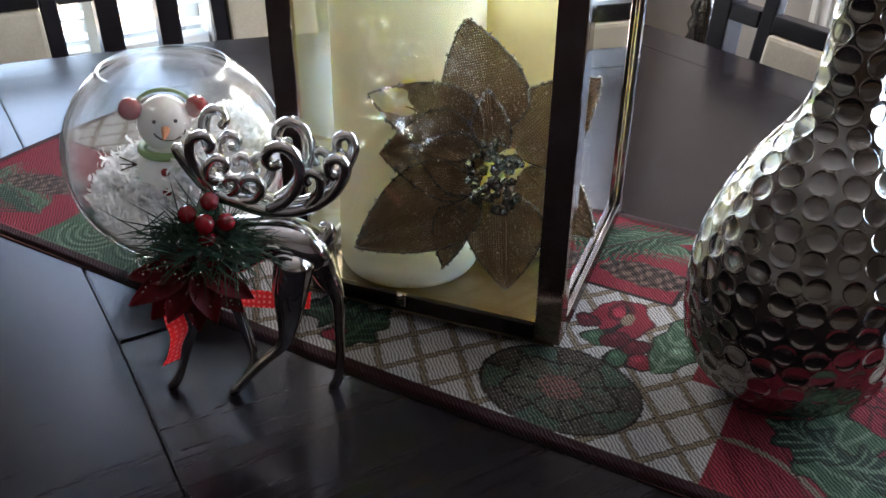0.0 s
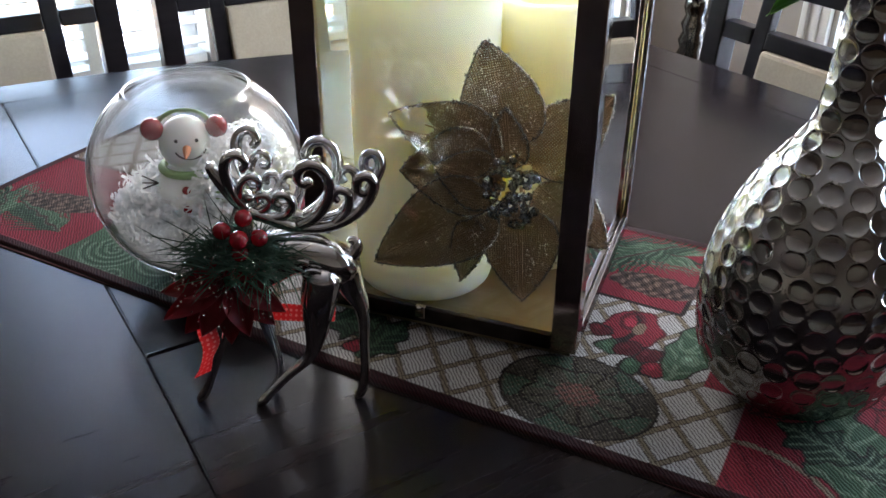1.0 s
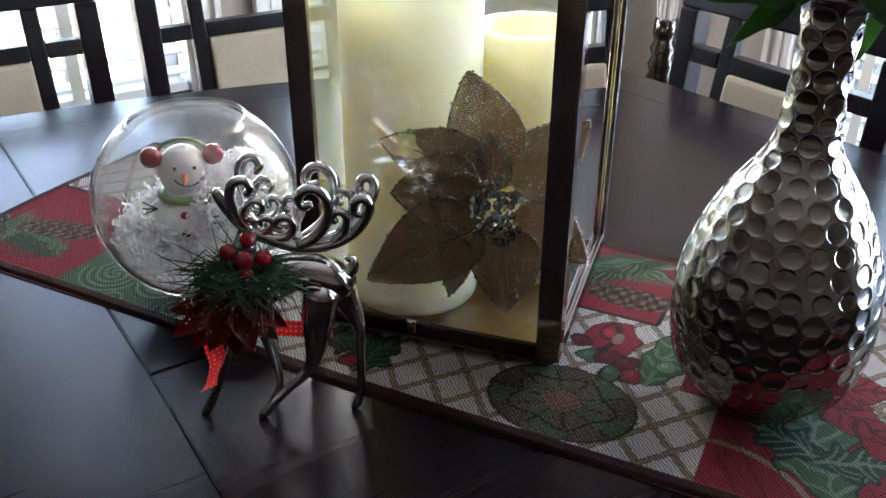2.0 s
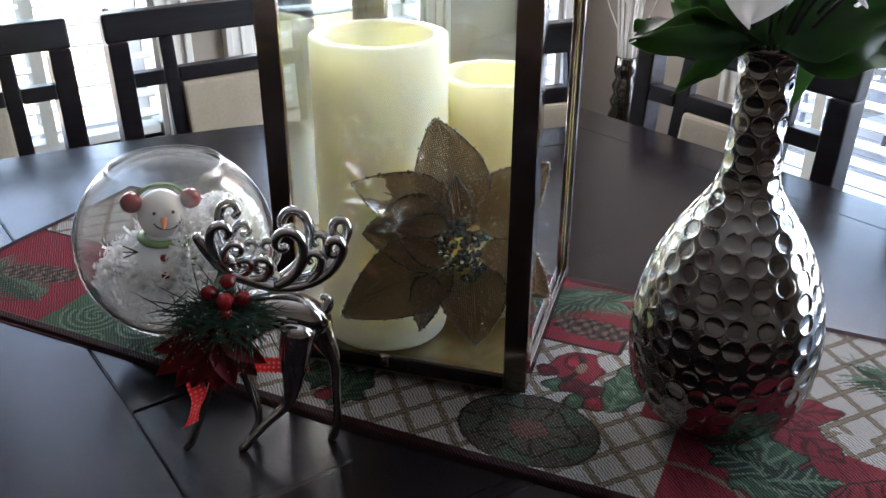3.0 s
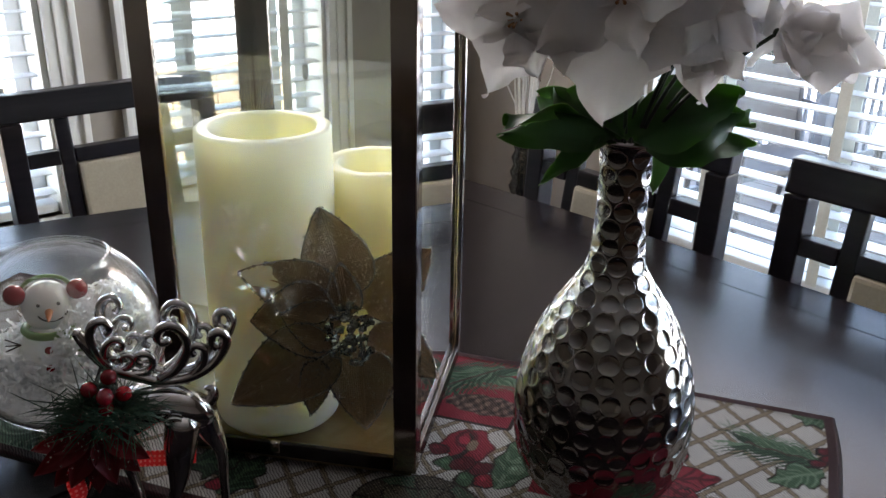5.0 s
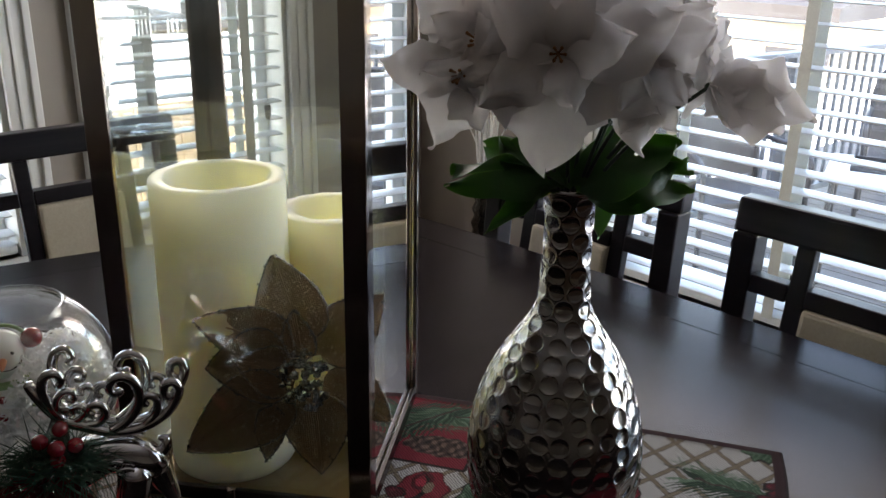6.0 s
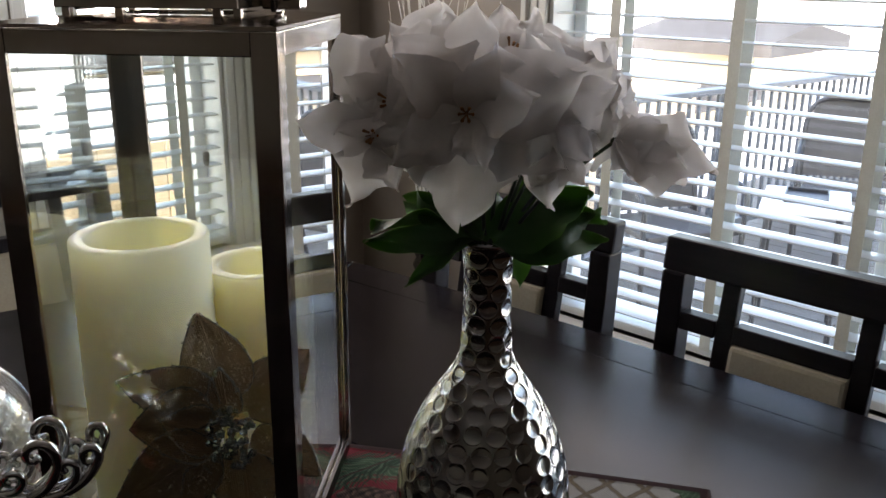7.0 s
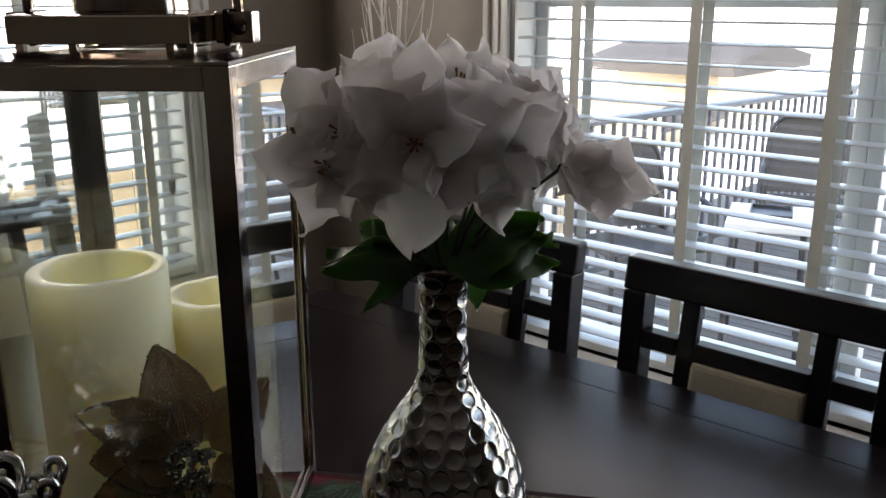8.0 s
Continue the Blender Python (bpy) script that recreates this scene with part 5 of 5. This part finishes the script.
def bouquet():
    b = thing("poinsettia_bouquet", pose(*VASE, 0), "white silk poinsettia bouquet with green leaves in the vase", "flowers")

    def at(side, back, z):
        return SIDEWAYS * side + AWAY * back + Vector((0, 0, z))

    root = Vector((0, 0, 1.02))
    blooms = [  # centre (side, back, z), outward direction (side, back, up), petal length, heading of the first petal
        ((-0.017, -0.062, 1.142), (-0.05, -1.0, 0.1), 0.076, -93),
        ((-0.064, -0.030, 1.143), (-0.55, -0.8, 0.25), 0.062, 195),
        ((0.034, -0.050, 1.140), (0.25, -0.95, 0.1), 0.064, -82),
        ((0.010, -0.014, 1.170), (0.15, -0.55, 0.85), 0.060, 60),
        ((-0.050, 0.000, 1.164), (-0.45, -0.5, 0.75), 0.060, 110),
        ((0.056, 0.005, 1.160), (0.55, -0.35, 0.7), 0.056, 30),
        ((0.084, -0.004, 1.135), (0.8, -0.5, 0.2), 0.050, 75),
        ((-0.012, 0.034, 1.168), (0.0, 0.35, 1.0), 0.058, 20),
        ((-0.056, 0.045, 1.145), (-0.7, 0.6, 0.5), 0.056, 0),
        ((0.010, 0.062, 1.150), (0.1, 0.9, 0.5), 0.058, 40),
        ((0.060, 0.052, 1.140), (0.6, 0.8, 0.3), 0.056, 10),
    ]
    sprays = [  # drooping half-open blooms: centre, outward direction, headings and lengths of their petals
        ((-0.076, -0.038, 1.124), (-0.3, -0.9, 0.05), ((-112, 0.054), (176, 0.060), (-62, 0.040), (140, 0.036))),
        ((0.082, -0.030, 1.121), (0.1, -0.8, 0.5), ((-20, 0.070), (-32, 0.052), (-6, 0.050), (-62, 0.034), (24, 0.036))),
        ((0.040, -0.046, 1.118), (0.2, -0.9, -0.1), ((-84, 0.034), (-48, 0.034), (-120, 0.030))),
    ]
    rng = random.Random(21)

    def bloom(k, c, o, rows):
        """rows: heading in degrees, length, lift towards the viewer of the bloom."""
        c, o = at(*c), (SIDEWAYS * o[0] + AWAY * o[1] + Vector((0, 0, o[2]))).normalized()
        head = part("bloom", ball(c - o * 0.003, 0.0028, None, 10, 8), STEMGREEN, b, smooth=True)
        y = Vector((0, 0, 1)) if abs(o.z) < 0.93 else AWAY
        y = (y - o * y.dot(o)).normalized()
        x = y.cross(o)
        for i, (deg, long, lift) in enumerate(rows):
            a = radians(deg)
            along = (x * math.cos(a) + y * math.sin(a) + o * lift).normalized()
            m = facing(c + o * 0.0015 * (i % 3), o - along * o.dot(along), along)
            p = bract(long, long * rng.uniform(0.29, 0.4), rng.uniform(-0.4, 0.25), rng.uniform(-0.05, 0.42), rng.choice((0.1, 0.25, 0.42)), k * 31 + i, m)
            cloth_part("petal", p, WHITECLOTH, head)
        if k in (0, 1, 3, 20):
            st = bmesh.new()
            for i in range(6):
                a = i * 1.05
                e = c + o * (0.009 + 0.004 * (i % 3)) + (x * math.cos(a) + y * math.sin(a)) * 0.0045
                tube([(*c, 0.0006), (*((c + e) / 2 + o * 0.0015), 0.0006), (*e, 0.0012)], 6, st, per=2)
            part("stamen", st, STAMEN, head, "brown stamens")
        mid = root.lerp(c, 0.5) + Vector((0, 0, 0.012))
        stem = tube([(0.004 * math.cos(k), 0.004 * math.sin(k), 0.985, 0.0014), (*(root + 0.25 * (mid - root)), 0.0014), (*mid, 0.0014), (*(c - o * 0.004), 0.0013)], 7, per=4)
        part("stem", stem, STEMGREEN, b, smooth=True)

    for k, (c, o, size, first) in enumerate(blooms):
        rows = [(first + 60 * i + (rng.uniform(-12, 12) if i else 0), size * (1 if i == 0 else rng.uniform(0.78, 1.02)), rng.uniform(-0.1, 0.35)) for i in range(6)]
        rows += [(first + 30 + 72 * i + rng.uniform(-14, 14), size * rng.uniform(0.5, 0.72), rng.uniform(0.35, 0.9)) for i in range(5)]
        bloom(k, c, o, rows)
    for k, (c, o, rows) in enumerate(sprays):
        bloom(20 + k, c, o, [(deg, long, 0.1 + 0.1 * (i % 2)) for i, (deg, long) in enumerate(rows)])
    leaves = [  # base (side, back, z), tip, half width
        ((-0.012, -0.012, 1.043), (-0.085, -0.030, 1.050), 0.012), ((-0.020, -0.014, 1.045), (-0.060, -0.036, 1.022), 0.008),
        ((-0.008, -0.010, 1.045), (-0.054, -0.030, 1.098), 0.019), ((-0.006, -0.015, 1.043), (-0.034, -0.040, 1.096), 0.023),
        ((0.005, -0.012, 1.043), (0.088, -0.020, 1.070), 0.019), ((0.002, -0.016, 1.043), (0.041, -0.045, 1.108), 0.025),
        ((0.000, -0.015, 1.043), (0.006, -0.040, 1.103), 0.022), ((0.008, 0.000, 1.044), (0.068, 0.010, 1.085), 0.024),
        ((0.006, -0.008, 1.043), (0.062, -0.030, 1.092), 0.023), ((0.0, 0.012, 1.046), (0.02, 0.075, 1.095), 0.024),
        ((-0.010, 0.010, 1.046), (-0.055, 0.045, 1.095), 0.020), ((0.010, 0.010, 1.046), (0.062, 0.055, 1.085), 0.022),
    ]
    for k, (a, t, w) in enumerate(leaves):
        a, t = at(*a), at(*t)
        along = t - a
        m = facing(a, Vector((0, 0, 0.75)) - AWAY * (0.8 if k < 9 else -0.6) + SIDEWAYS * rng.uniform(-0.35, 0.35), along)
        cloth_part("leaf", bract(along.length, w, -0.2 + 0.25 * (k % 2), 0.12, 0.1, k + 300, m, crease=0.22), LEAFCLOTH, b)
    return b


bouquet()

# ---- floor vase with white twigs in the corner ----
BEADED = metal("beaded black silver", (0.3, 0.29, 0.28), 0.14, vary=0.8, grain=120, bump=0.4)
TWIGWHITE = plain("white painted twig", (0.72, 0.7, 0.66), 0.7, vary=0.1, grain=120, bump=0.4)


def twig_vase(m):
    prof = [(0.0, 0.0), (0.06, 0.0), (0.062, 0.01)]
    for k in range(34):
        z = 0.02 + k * 0.0165
        r = 0.058 - 0.037 * (z / 0.58) ** 0.8
        prof.append((r + (0.0045 if k % 2 else -0.002), z))
    prof += [(0.0235, 0.592), (0.022, 0.595), (0.017, 0.59), (0.016, 0.4), (0.0, 0.39)]
    v = part("floor_vase", lathe(prof, 36), BEADED, smooth=True)
    v.matrix_world = m
    tagged(v, "tall narrow beaded silver floor vase in the corner", "vase")
    t = thing("twig_bunch", m, "white painted bare twigs in the floor vase", "twigs")
    rng = random.Random(4)
    for k in range(13):
        a = rng.uniform(0, 2 * math.pi)
        lean = rng.uniform(0.01, 0.085)
        high = rng.uniform(0.55, 0.95)
        pts = []
        for i in range(7):
            s = i / 6
            pts.append((0.008 * math.cos(a) + lean * s ** 1.3 * math.cos(a) + rng.gauss(0, 0.007) * s, 0.008 * math.sin(a) + lean * s ** 1.3 * math.sin(a) + rng.gauss(0, 0.007) * s, 0.45 + high * s, 0.0034 * (1 - 0.7 * s)))
        bm = tube(pts, 6, per=3)
        for j in (2, 3, 4, 5):
            x, y, z, r = pts[j]
            b = a + rng.uniform(-1.6, 1.6)
            n = rng.uniform(0.08, 0.2)
            tube([(x, y, z, r * 0.7), (x + n * 0.22 * math.cos(b), y + n * 0.22 * math.sin(b), z + n * 0.5, r * 0.5), (x + n * 0.3 * math.cos(b), y + n * 0.3 * math.sin(b), z + n, r * 0.25)], 5, bm, per=3)
        part("twig", bm, TWIGWHITE, t, smooth=True)


twig_vase(pose(1.487, 1.408, 0.0) @ Matrix.Scale(1.12, 4))

# ---- outside ----
SNOW = plain("snowy ground", (0.82, 0.83, 0.85), 0.8, vary=0.05, grain=3, bump=0.2)
DECKWOOD = plain("weathered deck board", (0.1, 0.088, 0.078), 0.75, vary=0.2, grain=9, bump=0.2)
FENCEWOOD = plain("tan fence board", (0.44, 0.34, 0.23), 0.8, vary=0.2, grain=8, bump=0.2)
RAILPAINT = plain("blue-grey rail paint", (0.06, 0.072, 0.09), 0.5, vary=0.15, grain=20)
IRON = plain("dark patio iron", (0.03, 0.03, 0.034), 0.5, vary=0.15, grain=40)
MESHCLOTH = plain("grey patio sling cloth", (0.06, 0.057, 0.056), 0.8, vary=0.15, grain=200)
STUCCO = plain("pale house siding", (0.5, 0.42, 0.3), 0.8, vary=0.06, grain=6)
SHINGLE = plain("brown-grey roof shingle", (0.034, 0.033, 0.035), 0.85, vary=0.25, grain=5)

# unseen walls and flat roof, added above the room to shade the deck
structure(part("shading_storey", boxes(
    (LEFT - T, RIGHT + T, BACK, BACK + T, HIGH + 0.101, 5.2), (LEFT - T, RIGHT + T, FRONT - T, FRONT, HIGH + 0.101, 5.2),
    (RIGHT, RIGHT + T, FRONT, BACK, HIGH + 0.101, 5.2), (LEFT - T, LEFT, FRONT, BACK, HIGH + 0.101, 5.2),
    (LEFT - 0.4, RIGHT + 0.4, FRONT - 0.4, BACK + 0.4, 5.2, 5.35)), STUCCO), "unseen upper storey added to shade the deck", "wall")
structure(part("ground", boxes((-900, 900, -900, 900, -1.2, -1.0)), SNOW), "pale snowy ground reaching the horizon", "ground")


def deck(name, x0, x1, y0, y1, along_x):
    d = thing(name, pose(0, 0, -0.37), "weathered wooden deck outside the windows", "deck", kind="structure")
    step = 0.145
    a0, a1 = (y0, y1) if along_x else (x0, x1)
    me = None
    k = a0
    while k < a1 - 0.02:
        if me is None:
            me = box(*((x0, x1, 0, step - 0.006) if along_x else (0, step - 0.006, y0, y1)), -0.17, -0.13, 0.003)
            ob = part("plank", me, DECKWOOD, d)
            me = ob.data
        else:
            ob = part("plank", me, DECKWOOD, d)
        ob.matrix_basis = pose(0, k, 0) if along_x else pose(k, 0, 0)
        k += step
    part("joist", boxes((x0 + 0.05, x1 - 0.05, y0 + 0.05, y0 + 0.1, -0.63, -0.171), (x0 + 0.05, x1 - 0.05, y1 - 0.1, y1 - 0.05, -0.63, -0.171)), DECKWOOD, d)


deck("deck", RIGHT + T + 0.01, 8.3, -2.2, 3.2, False)


def railing(m, long, label, posts, balusters):
    r = thing("railing", m, label, "railing", "deck railings")
    part("top_rail", boxes((0, long, -0.045, 0.045, 0.87, 0.905), bevel=0.006), RAILPAINT, r)
    part("bottom_rail", boxes((0, long, -0.02, 0.02, -0.06, -0.02), bevel=0.004), RAILPAINT, r)
    for x in posts:
        part("post", boxes((x - 0.04, x + 0.04, -0.04, 0.04, -0.129, 0.869), bevel=0.004), RAILPAINT, r)
    bal = None
    for k in range(int(long / 0.1) if balusters else 0):
        ob = part("baluster", bal or boxes((-0.011, 0.011, -0.011, 0.011, -0.019, 0.869), bevel=0.003), RAILPAINT, r)
        bal = ob.data
        ob.matrix_basis = pose(0.1 + k * 0.1, 0, 0)


railing(pose(2.2, 3.07, -0.371, 0, 0, -8.8), 6.1, "blue-grey painted deck railing with square balusters", (0.04, 1.6, 3.3, 5.44), True)


def patio_table(m):
    """A low side table with a pale top and a dark tray on it."""
    t = thing("patio_table", m, "low pale patio table on dark metal legs", "table")
    part("tabletop", boxes((-0.24, 0.24, -0.2, 0.2, 0.66, 0.695), bevel=0.008), SLAT, t)
    for x in (-0.2, 0.2):
        for y in (-0.16, 0.16):
            part("leg", tube([(x * 1.1, y * 1.1, 0.0, 0.014), (x, y, 0.66, 0.014)], 8), IRON, t, smooth=True)
    part("shelf", boxes((-0.2, 0.2, -0.16, 0.16, 0.3, 0.32), bevel=0.004), IRON, t)
    tray = thing("tray", m, "dark square tray lying on the patio table", "tray")
    part("base", boxes((-0.12, 0.12, -0.1, 0.1, 0.695, 0.705), bevel=0.003), IRON, tray)
    for row in ((-0.12, 0.12, -0.1, -0.092), (-0.12, 0.12, 0.092, 0.1), (-0.12, -0.112, -0.092, 0.092), (0.112, 0.12, -0.092, 0.092)):
        part("edge", boxes((*row, 0.7055, 0.722), bevel=0.002), IRON, tray)


def sling_chair(m):
    c = thing("sling_chair", m, "grey-brown patio chair with a stretched sling back", "chair", "patio chairs")
    part("back_frame", tube([(0.27, 0.16, 0.28, 0.014), (0.27, 0.21, 0.6, 0.014), (0.2, 0.23, 0.73, 0.014), (0, 0.235, 0.745, 0.014), (-0.2, 0.23, 0.73, 0.014), (-0.27, 0.21, 0.6, 0.014), (-0.27, 0.16, 0.28, 0.014)], 8, per=4), IRON, c, smooth=True)
    bm = bmesh.new()
    rows = []
    for k in range(9):
        z = 0.3 + 0.43 * k / 8
        w = 0.26 - 0.06 * max(0.0, (z - 0.58) / 0.15) ** 2
        rows.append([bm.verts.new((w * x, 0.165 + 0.06 * k / 8 + 0.03 * (1 - x * x) + d, z)) for d in (0, 0.006) for x in (-1, -0.5, 0, 0.5, 1)])
    for p, q in zip(rows, rows[1:]):
        for o in (0, 5):
            for i in range(4):
                bm.faces.new((p[o + i], p[o + i + 1], q[o + i + 1], q[o + i]))
    part("back_sling", bm, MESHCLOTH, c)
    part("seat", boxes((-0.25, 0.25, -0.25, 0.18, 0.26, 0.29), bevel=0.01), MESHCLOTH, c)
    for s in (-1, 1):
        part("leg", tube([(s * 0.26, -0.24, -0.12, 0.013), (s * 0.27, -0.24, 0.3, 0.013), (s * 0.28, -0.2, 0.48, 0.013), (s * 0.28, 0.17, 0.5, 0.013)], 8), IRON, c, smooth=True)
        part("leg", tube([(s * 0.26, 0.26, -0.12, 0.013), (s * 0.27, 0.18, 0.3, 0.013)], 8), IRON, c, smooth=True)
    return c


LIFT = Matrix.Translation((0, 0, 0.13))
sling_chair(pose(4.12, 2.2, -0.497, 0, 0, -28) @ Matrix.Scale(1.1, 4) @ LIFT)
sling_chair(pose(5.62, 1.78, -0.497, 0, 0, -70) @ Matrix.Scale(1.12, 4) @ LIFT)
patio_table(pose(4.2, 1.5, -0.499, 0, 0, 20))


def house(m, wide, deep, eave, ridge, label):
    h = thing("house", m, label, "house", "houses across the yard")
    part("wall", boxes((-wide / 2, wide / 2, 0, deep, -1.0, eave)), STUCCO, h)
    bm = bmesh.new()
    o, t = 0.45, 0.22
    lo = [(-wide / 2 - o, -o, eave), (wide / 2 + o, -o, eave), (wide / 2 + o, deep + o, eave), (-wide / 2 - o, deep + o, eave)]
    top = [(-wide / 2 - o, deep / 2, ridge), (wide / 2 + o, deep / 2, ridge)]
    v = [bm.verts.new(p) for p in lo] + [bm.verts.new((x, y, z + t)) for x, y, z in lo] + [bm.verts.new(p) for p in top]
    for f in ((0, 1, 2, 3), (0, 1, 5, 4), (2, 3, 7, 6), (4, 5, 9, 8), (6, 7, 8, 9), (1, 2, 6, 9, 5), (3, 0, 4, 8, 7)):
        bm.faces.new([v[i] for i in f])
    part("roof", bm, SHINGLE, h)
    for x in (-wide * 0.3, 0.0, wide * 0.3) if wide > 3 else ():
        win = part("window", boxes((x - 0.5, x + 0.5, -0.05, 0.02, eave - 1.5, eave - 0.4)), TRIM, h)
        part("pane", boxes((x - 0.42, x + 0.42, -0.06, -0.049, eave - 1.42, eave - 0.48)), IRON, win)


house(pose(14.0, 7.25, 0, 0, 0, -90), 1.9, 2.4, 0.0, 0.47, "pale neighbour house with a brown shingle roof")
house(pose(12.0, 6.75, 0, 0, 0, -90), 0.7, 1.2, -0.66, -0.4, "low pale outbuilding with a brown shingle roof")
fence = thing("fence", pose(0, 4.6, 0), "tan wooden board fence across the yard", "fence")
fb = None
for k in range(75):
    ob = part("board", fb or boxes((-0.066, 0.066, -0.01, 0.01, -1.0, 0.28), bevel=0.004), FENCEWOOD, fence)
    fb = ob.data
    ob.matrix_basis = pose(-1.4 + k * 0.138, 0, 0)
part("fence_rail", boxes((-1.5, 9, 0.0105, 0.05, 0.05, 0.13), (-1.5, 9, 0.0105, 0.05, -0.8, -0.72)), FENCEWOOD, fence)
house(pose(7.5, 19.0, 0, 0, 0, -10), 9.0, 6.0, -0.9, -0.2, "pale neighbour house with a brown shingle roof")

# ---- floor boards, last ----
fm = None
row = 0
y = FRONT
while y < BACK - 0.01:
    ob = part("plank", fm or boxes((LEFT, RIGHT, 0, 0.123, -0.02, 0.0), bevel=0.001), FLOORWOOD, floor_thing)
    fm = ob.data
    ob.matrix_basis = pose(0, y, 0)
    y += 0.1247
structure(part("subfloor", boxes((LEFT - T, RIGHT + T, FRONT - T, BACK + T, -0.2, -0.021)), FLOORWOOD), "plain timber subfloor below the boards", "floor")
